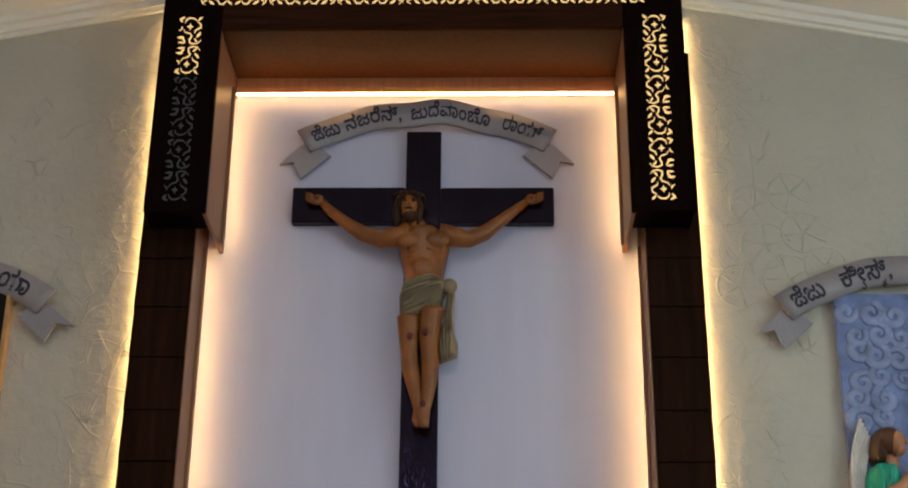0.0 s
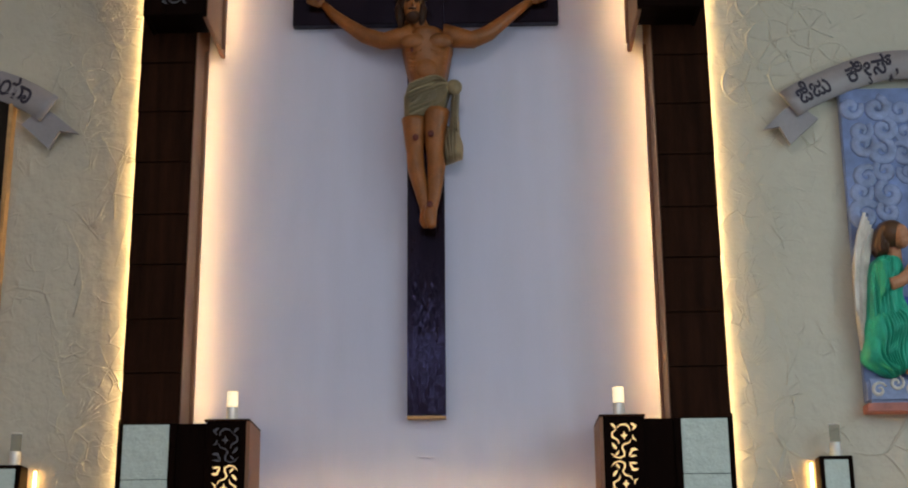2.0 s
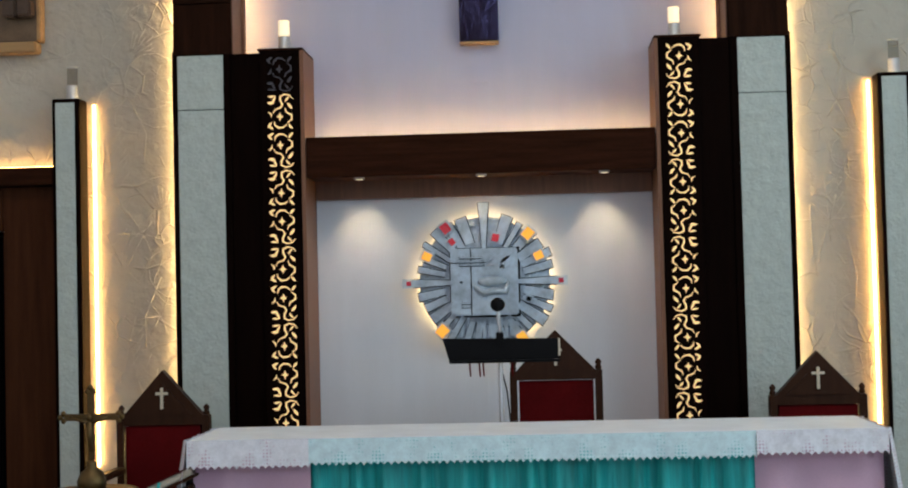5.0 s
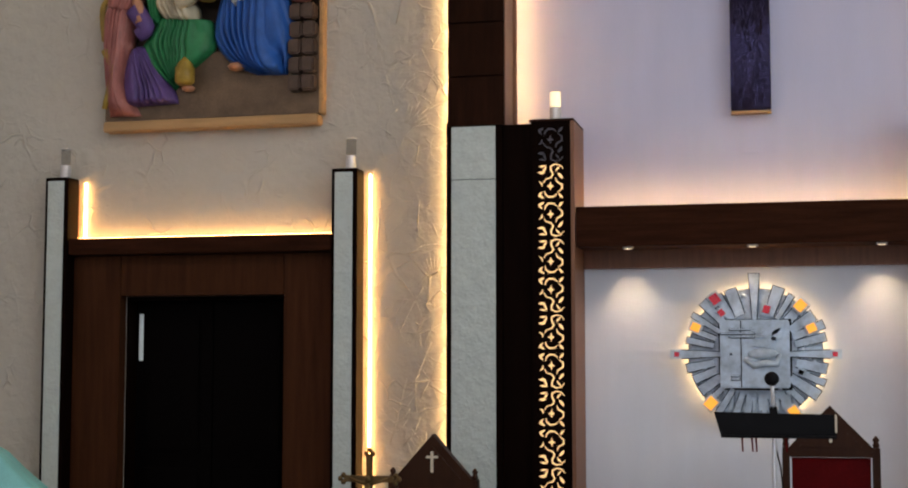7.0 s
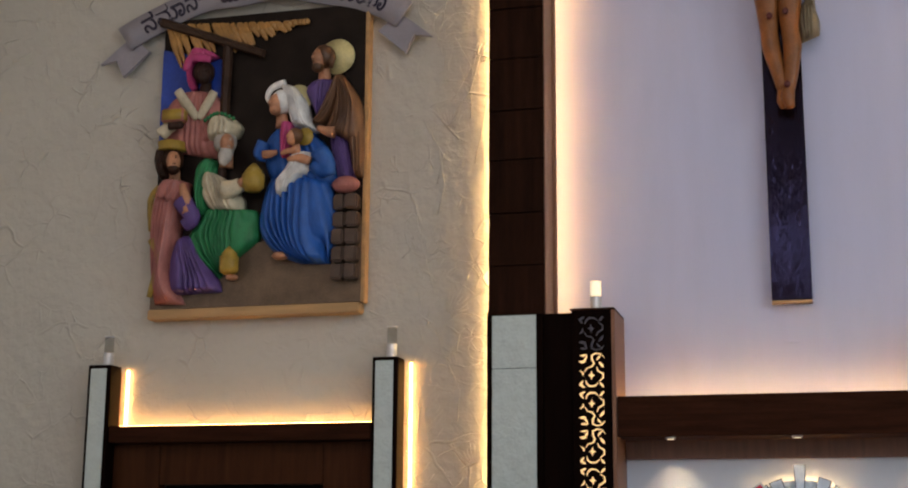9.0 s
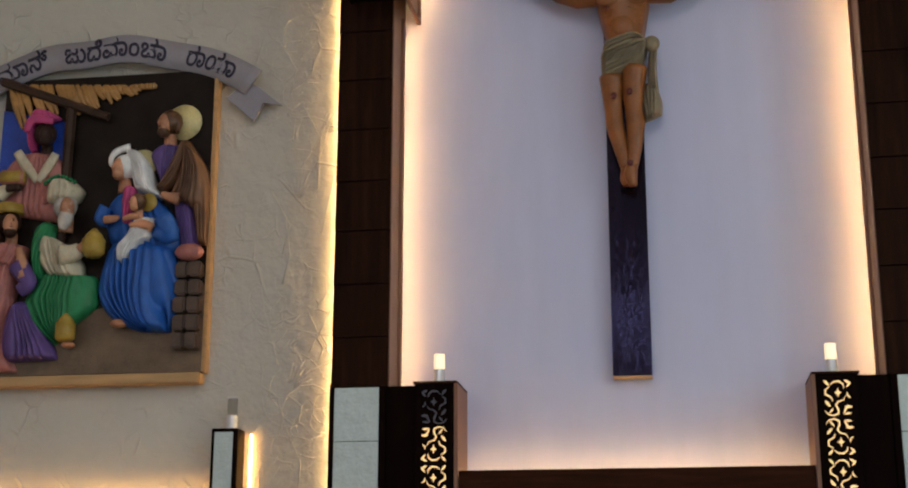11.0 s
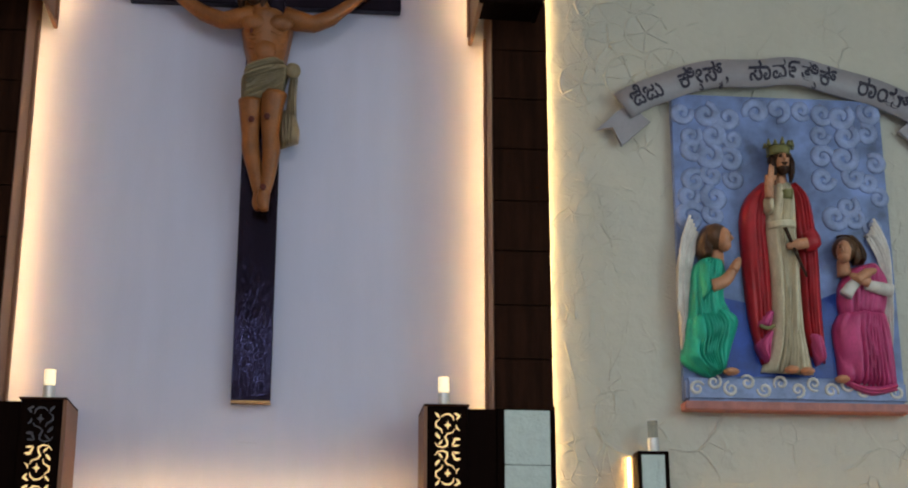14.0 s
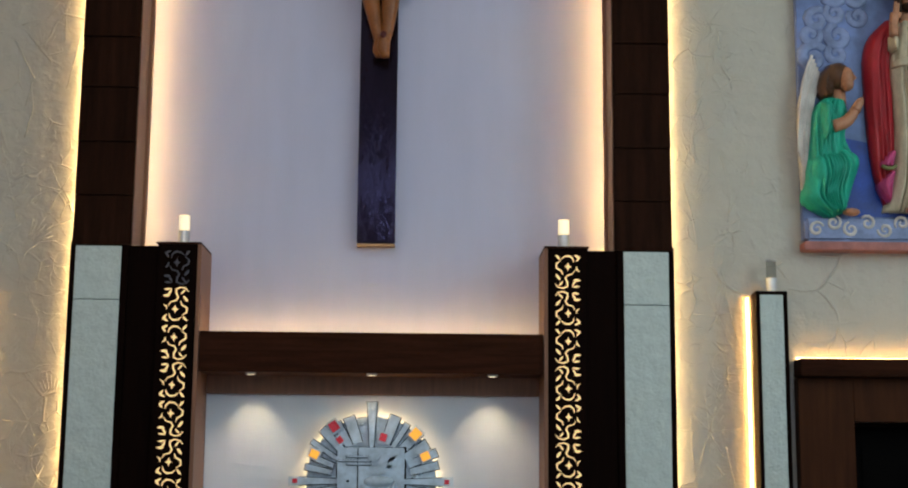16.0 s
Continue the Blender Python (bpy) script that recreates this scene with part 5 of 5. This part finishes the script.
tb = empty("tabernacle", (0, -0.1, TZ - 0.36), "silver sunburst tabernacle with red and amber enamel tiles", "tabernacle")
inv = Matrix.Translation((0, 0.1, -(TZ - 0.36)))
face = Matrix.Rotation(radians(90), 4, "X")
part("disc", lathe([(0.36, 0.045), (0.40, 0.05), (0.405, 0.07), (0.395, 0.078), (0.30, 0.085)], at=(0, 0, TZ), seg=64, turn=face), "silver", tb)
part("door_box", block(-0.207, 0.207, -0.19, -0.09, TZ - 0.205, TZ + 0.207, 0.008), "silver", tb, "square silver door")
# Black plate stands in for the shadow round the door box.
part("box_shade_plate", block(-0.217, 0.217, -0.104, -0.088, TZ - 0.217, TZ + 0.213), "black", tb)
part("door_seam", block(-0.083, -0.077, -0.193, -0.189, TZ - 0.2, TZ + 0.2), "black", tb)
for k, (x0, x1, z) in enumerate(((-0.15, 0.0, 0.15), (-0.20, 0.0, 0.125), (-0.15, 0.0, 0.105), (-0.14, -0.09, -0.13), (-0.14, -0.09, -0.15))):
    part("bar", block(x0, x1, -0.205, -0.188, TZ + z - 0.005, TZ + z + 0.005, 0.002), "silver", tb)
    # Dark copy set slightly lower paints the bar's shade.
    part("bar_shade", block(x0 - 0.002, x1 + 0.003, -0.194, -0.189, TZ + z - 0.010, TZ + z + 0.006), "gunmetal", tb)
for a, b, c in ((0.0, 0.05, 0.14), (0.03, 0.10, 0.17), (0.10, 0.08, 0.10), (-0.02, 0.14, 0.09)):
    part("leaf_relief", prism(leaf((a, TZ + b), radians(20 + 300 * a), c, 0.035), -0.205, -0.188), "silver", tb)
bm = bmesh.new()
tube([(-0.06, -0.195, TZ - 0.03), (0.0, -0.205, TZ - 0.07), (0.06, -0.205, TZ - 0.055), (0.13, -0.205, TZ - 0.06), (0.15, -0.195, TZ + 0.0)], [0.012, 0.02, 0.022, 0.02, 0.01], bm, 0, 8)
part("hand_bowl_relief", bm, "silver", tb, "", True)
part("bowl_relief", ball((0.05, -0.19, TZ + 0.0), (0.095, 0.02, 0.035), bmesh.new()), "silver", tb, "", True)
part("hinge_stud", ball((-0.14, -0.19, TZ), (0.008, 0.008, 0.008), bmesh.new(), 0, 8, 6), "black", tb)
part("halo_light", lathe([(0.30, 0.012), (0.385, 0.012), (0.385, 0.02), (0.30, 0.02)], at=(0, 0, TZ), seg=64, turn=face, caps=False), "led_halo", tb, "warm halo light behind the disc")


def ray(name, angle, r0, r1, w0, w1, y0, y1, mat, label=""):
    c, s = math.cos(radians(angle)), math.sin(radians(angle))
    q = [(r0, -w0), (r1, -w1), (r1, w1), (r0, w0)]
    if name in ("ray", "top_ray", "side_ray"):
        g = [(r0, -w0 - 0.005), (r1 + 0.004, -w1 - 0.005), (r1 + 0.004, w1 + 0.005), (r0, w0 + 0.005)]
        # Dark outline added as shade between neighbouring rays.
        part("ray_shade", prism([(r * c - w * s, TZ + r * s + w * c) for r, w in g], y0 + 0.012, y1 + 0.002), "gunmetal", tb, "dark shade outline of a ray")
    return part(name, prism([(r * c - w * s, TZ + r * s + w * c) for r, w in q], y0, y1), mat, tb, label)


ray("top_ray", 90, 0.21, 0.49, 0.012, 0.032, -0.125, -0.08, "silver")
ray("top_inlay", 90, 0.24, 0.475, 0.006, 0.022, -0.132, -0.12, "silver")
for a in (0, 180):
    ray("side_ray", a, 0.20, 0.44, 0.014, 0.024, -0.12, -0.07, "silver")
    ray("ray_tip", a, 0.44, 0.51, 0.026, 0.030, -0.12, -0.07, "silver")
    ray("ray_jewel", a, 0.455, 0.485, 0.014, 0.014, -0.126, -0.119, "redglass", "small red jewel")
random.seed(21)
for k, a in enumerate((14, 24, 34, 46, 58, 70, 110, 122, 134, 147, 158, 168, 192, 203, 214, 226, 238, 252, 262, 278, 288, 302, 314, 326, 337, 348)):
    r1 = random.choice((0.40, 0.43, 0.445, 0.42))
    w = random.uniform(0.016, 0.036)
    ray("ray", a, 0.25, r1, w * 0.8, w, -0.10 - random.uniform(0, 0.02), -0.075, "silver")
for a, r, w, m in ((125, 0.41, 0.03, "redglass"), (128, 0.32, 0.02, "redglass"), (75, 0.28, 0.024, "redglass"), (47, 0.40, 0.032, "amber"), (25, 0.37, 0.027, "amber"), (155, 0.39, 0.027, "amber"), (228, 0.40, 0.034, "amber"), (303, 0.41, 0.03, "amber"), (-22, 0.29, 0.014, "black")):
    ray("enamel_tile", a, r - w, r + w, w * 0.9, w * 0.9, -0.135, -0.118, m, "coloured enamel tile")
    ray("tile_rim", a, r - w - 0.012, r + w + 0.012, w * 0.9 + 0.012, w * 0.9 + 0.012, -0.122, -0.105, "silver")
for k in range(12):
    part("fringe", block(-0.19 + k * 0.034, -0.168 + k * 0.034, -0.105, -0.085, TZ - 0.34, TZ - 0.215, 0.003), "silver", tb)
random.seed(5)
for k in range(26):
    a, r = random.uniform(0, 360), random.uniform(0.25, 0.37)
    part("boss", ball((r * math.cos(radians(a)), -0.088, TZ + r * math.sin(radians(a))), (0.02, 0.012, 0.014), bmesh.new(), 0, 8, 6), "silver", tb, "", True)
part("wall_bracket", block(-0.15, 0.15, -0.09, -0.004, TZ - 0.15, TZ + 0.15, 0.004), "silver", tb)
for p in tb.children:
    p.matrix_parent_inverse = inv
bm = bmesh.new()
random.seed(8)
for k in range(56):
    a = radians(k * 360 / 56 + random.uniform(-2, 2))
    r0, r1 = 0.50 + random.uniform(0, 0.06), random.uniform(0.75, 1.05)
    c, s = math.cos(a), math.sin(a)
    r1 = min(r1, 1.03 / max(abs(c), 1e-3), (0.52 / s if s > 0 else 9))
    if r1 > r0 + 0.05:
        prism([(r0 * c - 0.003 * s, TZ + r0 * s + 0.003 * c), (r1 * c - 0.006 * s, TZ + r1 * s + 0.006 * c), (r1 * c + 0.006 * s, TZ + r1 * s - 0.006 * c), (r0 * c + 0.003 * s, TZ + r0 * s - 0.003 * c)], -0.012, -0.003, bm)
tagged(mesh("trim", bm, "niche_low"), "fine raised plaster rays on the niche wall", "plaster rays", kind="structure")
tagged(mesh("wall_socket", block(-0.055, 0.045, -0.014, -0.002, 2.95, 3.03, 0.004), "niche"), "small pale square switch plate on the wall", "switch plate")

# ---- sanctuary furniture ----
M["redvelvet"] = material("dark_red_velvet", (0.085, 0.004, 0.005), rough=0.9, gloss=0.05, vary=0.3, scale=4, fine=60, bump=0.2)
M["chairwood"] = material("brown_varnished_wood", (0.035, 0.013, 0.006), rough=0.45, vary=0.3, stretch=GRAIN, gloss=0.12)
M["ivory"] = material("ivory_inlay", (0.60, 0.52, 0.40), rough=0.4)
# Stretched light and dark streaks in the teal imitate shading of folds.
M["teal"] = material("teal_satin_cloth", (0.004, 0.37, 0.38), rough=0.42, vary=0.45, scale=3, fine=14, bump=0.6, stretch=(8, 8, 0.5), depth=0.02)
M["mauve"] = material("pale_pink_cloth", (0.60, 0.40, 0.54), rough=0.7, vary=0.12, scale=3, fine=120, bump=0.2)
M["linen"] = material("white_linen", (0.80, 0.85, 0.93), rough=0.75, vary=0.08, scale=6, fine=160, bump=0.3)


def lace(name, color, under):
    """Openwork lace: pale thread round small holes that show the cloth below."""
    m = material(name, color, rough=0.8, vary=0.15, scale=26, fine=90, bump=0.4)
    n, l = m.node_tree.nodes, m.node_tree.links
    b = n["Principled BSDF"]
    thread = b.inputs["Base Color"].links[0].from_socket
    co, v, r, mix = n.new("ShaderNodeTexCoord"), n.new("ShaderNodeTexVoronoi"), n.new("ShaderNodeMapRange"), n.new("ShaderNodeMix")
    v.inputs["Scale"].default_value, v.inputs["Randomness"].default_value = 62, 0.15
    r.inputs["From Min"].default_value, r.inputs["From Max"].default_value = 0.28, 0.40
    mix.data_type = "RGBA"
    mix.inputs["A"].default_value = (*under, 1)
    l.new(co.outputs["Object"], v.inputs["Vector"])
    l.new(v.outputs["Distance"], r.inputs[0])
    l.new(r.outputs[0], mix.inputs["Factor"])
    l.new(thread, mix.inputs["B"])
    l.new(mix.outputs["Result"], b.inputs["Base Color"])
    return m


M["lace"] = lace("white_lace", (0.60, 0.80, 0.90), (0.20, 0.58, 0.64))
M["lace_pale"] = lace("white_lace_over_pink", (0.76, 0.78, 0.88), (0.58, 0.42, 0.56))
M["brass"] = material("aged_brass", (0.13, 0.085, 0.038), rough=0.5, metal=1.0, vary=0.35, scale=8, fine=50, bump=0.1)
M["page"] = material("book_pages", (0.52, 0.46, 0.38), rough=0.8, vary=0.15, stretch=(1, 1, 30))


def chair(x, y, shoulder, apex, wide):
    h = wide / 2
    c = empty("altar_chair", (x, y, 0), "dark wood chair with pointed back and red velvet", "chair", "sanctuary chairs")
    back = part("backrest", prism([(-h + 0.03, 0.42), (h - 0.03, 0.42), (h - 0.03, shoulder - 0.06), (-h + 0.03, shoulder - 0.06)], 0.0, 0.05), "redvelvet", c, "red velvet back")
    part("gable", prism([(-h, shoulder - 0.055), (h, shoulder - 0.055), (h, shoulder - 0.02), (0, apex), (-h, shoulder - 0.02)], -0.012, 0.055), "chairwood", c, "pointed wooden gable")
    part("gable_moulding", prism([(-h * 0.7, shoulder + 0.0), (h * 0.7, shoulder + 0.0), (0, shoulder + (apex - shoulder) * 0.72)], -0.02, -0.011), "chairwood", c)
    zc = shoulder + (apex - shoulder) * 0.36
    part("inlay_cross", block(0.035, -0.035, -0.027, -0.019, zc + 0.025, zc + 0.04, 0, block(-0.008, 0.008, -0.028, -0.018, zc - 0.055, zc + 0.065)), "ivory", c, "ivory cross inlay")
    for s in (-1, 1):
        part("back_post", block(s * h - 0.02, s * h + 0.02, -0.02, 0.06, 0, shoulder, 0.005), "chairwood", c)
        part("finial", lathe([(0.014, shoulder), (0.02, shoulder + 0.012), (0.012, shoulder + 0.025), (0.02, shoulder + 0.04), (0.004, shoulder + 0.06)], at=(s * h, 0.02, 0), seg=10), "chairwood", c, "", True)
        part("leg", block(s * h - 0.022, s * h + 0.022, -0.50, -0.455, 0, 0.66, 0.005), "chairwood", c)
        part("armrest", block(s * h - 0.03, s * h + 0.03, -0.52, -0.021, 0.661, 0.70, 0.01), "chairwood", c)
    part("seat", block(-h + 0.022, h - 0.022, -0.50, -0.022, 0.36, 0.48, 0.03), "redvelvet", c, "red velvet seat")
    return c


chair(-1.816, -0.9, 0.985, 1.239, 0.49)
chair(0.413, -0.9, 1.195, 1.419, 0.476)
chair(1.855, -0.9, 1.03, 1.27, 0.49)


def cloth(x0, x1, z0, z1, y, waves, amp, seed, n=120, rows=8, flare=0.0, scallop=0.0, teeth=0):
    """A hanging sheet with soft vertical folds."""
    rng = random.Random(seed)
    ph = [rng.uniform(0, 6.28) for _ in range(3)]
    bm = bmesh.new()
    grid = []
    for j in range(rows + 1):
        t = j / rows
        row = []
        for i in range(n + 1):
            u = i / n
            f = amp * (0.25 + 0.75 * t) * (math.sin(waves * 6.28 * u + ph[0]) + 0.5 * math.sin(waves * 1.63 * 6.28 * u + ph[1]) + 0.3 * math.sin(waves * 0.41 * 6.28 * u + ph[2]))
            z = z1 + (z0 - z1) * t
            if teeth and j == rows:
                z += scallop * abs(math.sin(math.pi * teeth * u))
            row.append(bm.verts.new((x0 + (x1 - x0) * u, y - flare * t - abs(amp) * 1.8 + f, z)))
        grid.append(row)
    for a, b in zip(grid, grid[1:]):
        for i in range(n):
            bm.faces.new((a[i], a[i + 1], b[i + 1], b[i]))
    return bm


AX0, AX1, AY0, AY1, AZ = -1.33, 1.89, -2.22, -1.58, 0.965
al = empty("altar", (0.28, -1.9, 0), "altar table with wooden body", "altar")
part("body", block(AX0 + 0.03, AX1 - 0.03, AY0 + 0.16, AY1 - 0.03, 0, AZ - 0.045, 0.01), "chairwood", al)
part("tabletop", block(AX0, AX1, AY0 + 0.02, AY1, AZ - 0.043, AZ - 0.008, 0.006), "chairwood", al)
for p in al.children:
    p.matrix_parent_inverse = Matrix.Translation((-0.28, 1.9, 0))
ac = empty("altar_cloth", (0.28, -1.9, AZ - 0.01), "white lace-edged cloth over pink and teal altar drapes", "tablecloth")
inv = Matrix.Translation((-0.28, 1.9, -(AZ - 0.01)))
bm = block(AX0 - 0.012, AX1 + 0.012, AY0 - 0.012, AY1 + 0.01, AZ - 0.007, AZ + 0.004)
part("linen_top", bm, "linen", ac, "white linen top")
part("lace_edge", cloth(-0.77, 1.31, AZ - 0.125, AZ + 0.003, AY0 - 0.02, 9, 0.004, 3, 240, 6, 0.004, 0.018, 64), "lace", ac, "white lace frill over teal", True)
part("lace_edge", cloth(AX0 - 0.02, -0.77, AZ - 0.135, AZ + 0.003, AY0 - 0.02, 3, 0.004, 4, 90, 6, 0.004, 0.018, 17), "lace_pale", ac, "white lace frill over pink", True)
part("lace_edge", cloth(1.31, AX1 + 0.02, AZ - 0.115, AZ + 0.003, AY0 - 0.02, 3, 0.004, 5, 90, 6, 0.004, 0.018, 17), "lace_pale", ac, "white lace frill over pink", True)
part("teal_drape", cloth(-0.80, 1.34, 0.02, AZ - 0.02, AY0 + 0.135, 13, 0.050, 7, 420, 10), "teal", ac, "gathered teal satin drape", True)
part("pink_drape", cloth(AX0 - 0.01, -0.77, 0.02, AZ - 0.02, AY0 + 0.10, 1.6, 0.030, 8, 80, 10, 0.02), "mauve", ac, "pale pink drape", True)
part("pink_drape", cloth(1.31, AX1 + 0.01, 0.02, AZ - 0.02, AY0 + 0.10, 1.6, 0.030, 9, 80, 10, 0.02), "mauve", ac, "pale pink drape", True)
for x0, x1, s in ((-0.78, -0.62, 1), (1.33, 1.02, -1)):
    bm = tube([(x0, AY0 - 0.045, 0.50), ((x0 + x1) / 2, AY0 - 0.06, 0.535), (x1, AY0 - 0.055, 0.57)], [0.05, 0.035, 0.012], None, 0, 10, 0.5)
    part("gathered_corner", bm, "mauve", ac, "gathered pink corner", True)
for s, xx in ((-1, AX0), (1, AX1)):
    bm = bmesh.new()
    a = [bm.verts.new((xx + s * (0.02 + 0.03 * math.sin(k * 1.3) ** 2), AY0 - 0.02 + k * (AY1 - AY0 + 0.03) / 12, AZ + 0.003)) for k in range(13)]
    b = [bm.verts.new((xx + s * (0.06 + 0.04 * math.sin(k * 1.3) ** 2), AY0 - 0.04 + k * (AY1 - AY0 + 0.05) / 12, AZ - 0.33)) for k in range(13)]
    for k in range(12):
        bm.faces.new((a[k], a[k + 1], b[k + 1], b[k]))
    part("side_fall", bm, "lace_pale", ac, "white lace side fall", True)
for p in ac.children:
    p.matrix_parent_inverse = inv

# reading stand with microphone behind the altar
st = empty("reading_stand", (0.12, -1.45, 0), "black metal reading stand behind the altar", "stand")
part("pole", tube([(0, 0, 0.03), (0, 0, 1.33)], [0.012, 0.012], None, 0, 10), "chrome", st)
part("foot", lathe([(0.16, 0), (0.16, 0.012), (0.03, 0.03)], seg=24), "black", st)
part("desk", prism([(-0.30, 1.40), (0.31, 1.39), (0.31, 1.285), (-0.265, 1.275)], -0.03, -0.012), "black", st, "sloping black desk")
part("desk_lip", block(-0.265, 0.31, -0.07, -0.03, 1.27, 1.284, 0.003), "black", st)
part("page_edge", block(0.302, 0.312, -0.034, -0.011, 1.30, 1.39), "ivory", st, "white paper edge")
for x in (-0.16, -0.11, -0.09, 0.06):
    part("ribbon_marker", tube([(x, -0.04, 1.275), (x + 0.004, -0.042, 1.20)], [0.005, 0.004], None, 0, 6, 0.4), "redvelvet", st)
part("cable", tube([(0.0, 0.01, 1.25), (0.03, 0.01, 1.12), (0.05, 0.02, 0.9), (0.06, 0.02, 0.5)], [0.004] * 4, None, 0, 6), "black", st)
mi = empty("microphone", (0.12, -1.49, 1.40), "black gooseneck microphone on the reading stand", "microphone")
part("gooseneck", tube([(0, 0, -0.01), (0, -0.01, 0.06), (-0.005, -0.05, 0.15)], [0.011, 0.010, 0.010], None, 0, 8), "chrome", mi, "", True)
part("capsule", lathe([(0.012, -0.05), (0.017, -0.02), (0.033, 0.0), (0.038, 0.02), (0.030, 0.045), (0.008, 0.055)], at=(-0.005, -0.055, 0.165), seg=16, turn=Matrix.Rotation(radians(70), 4, "X")), "black", mi, "", True)
part("joint", block(-0.02, 0.02, -0.02, 0.02, -0.03, 0.03, 0.006), "black", mi)

# brass lamp with crucifix
lx, ly = -1.685, -2.62
lp = empty("brass_lamp", (lx, ly, 0), "tall aged brass oil lamp topped with a crucifix", "oil lamp")
part("foot", lathe([(0.19, 0), (0.19, 0.02), (0.15, 0.05), (0.06, 0.09), (0.04, 0.14)], seg=28), "brass", lp, "", True)
part("stem", lathe([(0.035, 0.14), (0.026, 0.3), (0.045, 0.34), (0.026, 0.38), (0.024, 0.55), (0.045, 0.575), (0.034, 0.60), (0.040, 0.63)], seg=20), "brass", lp, "", True)
part("bowl", lathe([(0.04, 0.63), (0.075, 0.67), (0.085, 0.72), (0.075, 0.745)], seg=24), "brass", lp, "", True)
part("dish", lathe([(0.06, 0.745), (0.12, 0.755), (0.19, 0.785), (0.205, 0.793), (0.198, 0.797), (0.10, 0.775), (0.04, 0.775)], seg=36), "brass", lp, "wide oil dish", True)
part("bulb", lathe([(0.03, 0.775), (0.06, 0.80), (0.066, 0.835), (0.05, 0.875), (0.02, 0.895), (0.024, 0.91), (0.014, 0.93)], seg=20), "brass", lp, "", True)
cx = part("cross_upright", block(-0.014, 0.014, -0.012, 0.012, 0.93, 1.235, 0.004), "brass", lp)
part("cross_arm", block(-0.12, 0.12, -0.011, 0.011, 1.105, 1.135, 0.004), "brass", lp)
for x, z in ((-0.125, 1.12), (0.125, 1.12), (0.0, 1.235)):
    for dx, dz in ((-0.015, 0), (0.015, 0), (0, 0.016), (0, -0.016)):
        part("trefoil", ball((x + dx, 0, z + dz), (0.013, 0.012, 0.013), bmesh.new(), 0, 8, 6), "brass", lp, "", True)
bm = bmesh.new()
tube([(0, -0.02, 1.10), (0, -0.026, 1.04), (0.004, -0.022, 0.97)], [0.016, 0.014, 0.008], bm, 0, 8)
for s in (-1, 1):
    tube([(0, -0.02, 1.095), (s * 0.05, -0.02, 1.11), (s * 0.09, -0.018, 1.125)], [0.009, 0.008, 0.005], bm, 0, 6)
ball((0, -0.025, 1.12), (0.013, 0.013, 0.017), bm, 0, 8, 6)
part("figure", bm, "brass", lp, "small cast figure", True)

# side table with cloth and open missal on its rest
tbx = empty("side_table", (-1.62, -2.12, 0), "small table covered with a white cloth beside the altar", "table")
part("top", block(-0.31, 0.26, -0.22, 0.22, 0.62, 0.645, 0.006), "chairwood", tbx)
for a in (-0.28, 0.23):
    for b in (-0.19, 0.19):
        part("leg", block(a - 0.02, a + 0.02, b - 0.02, b + 0.02, 0, 0.62, 0.004), "chairwood", tbx)
tc = empty("table_cloth", (-1.62, -2.12, 0.65), "white linen cloth hanging over the side table", "tablecloth")
part("top_sheet", block(-0.33, 0.275, -0.24, 0.24, -0.004, 0.006, 0.003), "linen", tc)
part("front_fall", cloth(-0.33, 0.275, -0.55, 0.003, -0.236, 4, 0.008, 14, 80, 6, 0.02), "linen", tc, "", True)
bk = empty("book_rest", (-1.42, -2.10, 0.657), "sloping wooden rest with an open missal and ribbons", "book rest")
tilt = Matrix.Rotation(radians(-24), 4, "Y")
def slope(bm):
    bmesh.ops.transform(bm, matrix=tilt, verts=bm.verts)
    return bm
part("rest_board", slope(block(-0.20, 0.16, -0.15, 0.15, 0.085, 0.10, 0.004)), "chairwood", bk)
part("prop", block(0.06, 0.09, -0.10, 0.10, 0.0, 0.10, 0.004), "chairwood", bk)
part("prop", block(-0.19, -0.16, -0.10, 0.10, 0.0, 0.03, 0.004), "chairwood", bk)
part("page_block", slope(block(-0.185, 0.15, -0.14, 0.14, 0.102, 0.135, 0.008)), "page", bk, "cream page block")
part("cover", slope(block(-0.19, 0.155, -0.145, 0.145, 0.136, 0.142, 0.003)), "redvelvet", bk, "dark red cover edge")
part("ribbon_marker", tube([(-0.06, -0.155, 0.12), (-0.07, -0.17, 0.05), (-0.10, -0.18, 0.01)], [0.008, 0.007, 0.006], None, 0, 6, 0.4), "teal", bk, "teal marker ribbon")

# draped stand near the west door
dz = empty("draped_stand", (-4.25, -2.0, 0), "low stand draped with pale teal cloth", "stand")
M["paleteal"] = material("pale_teal_satin", (0.16, 0.46, 0.46), rough=0.5, vary=0.2, scale=4, fine=90, bump=0.15)
part("frame", block(-0.2, 0.2, -0.15, 0.15, 0, 1.0, 0.01), "chairwood", dz)
part("drape", loft([(0, 0, 0.02, 0.66, 0.40), (0, 0, 0.6, 0.63, 0.36), (0, 0, 0.97, 0.58, 0.32), (0, 0, 1.17, 0.32, 0.22), (0, 0, 1.30, 0.10, 0.10)], bmesh.new(), 0, 9, 0.05, 60, 0.4, 0.5), "paleteal", dz, "pale teal cloth", True)
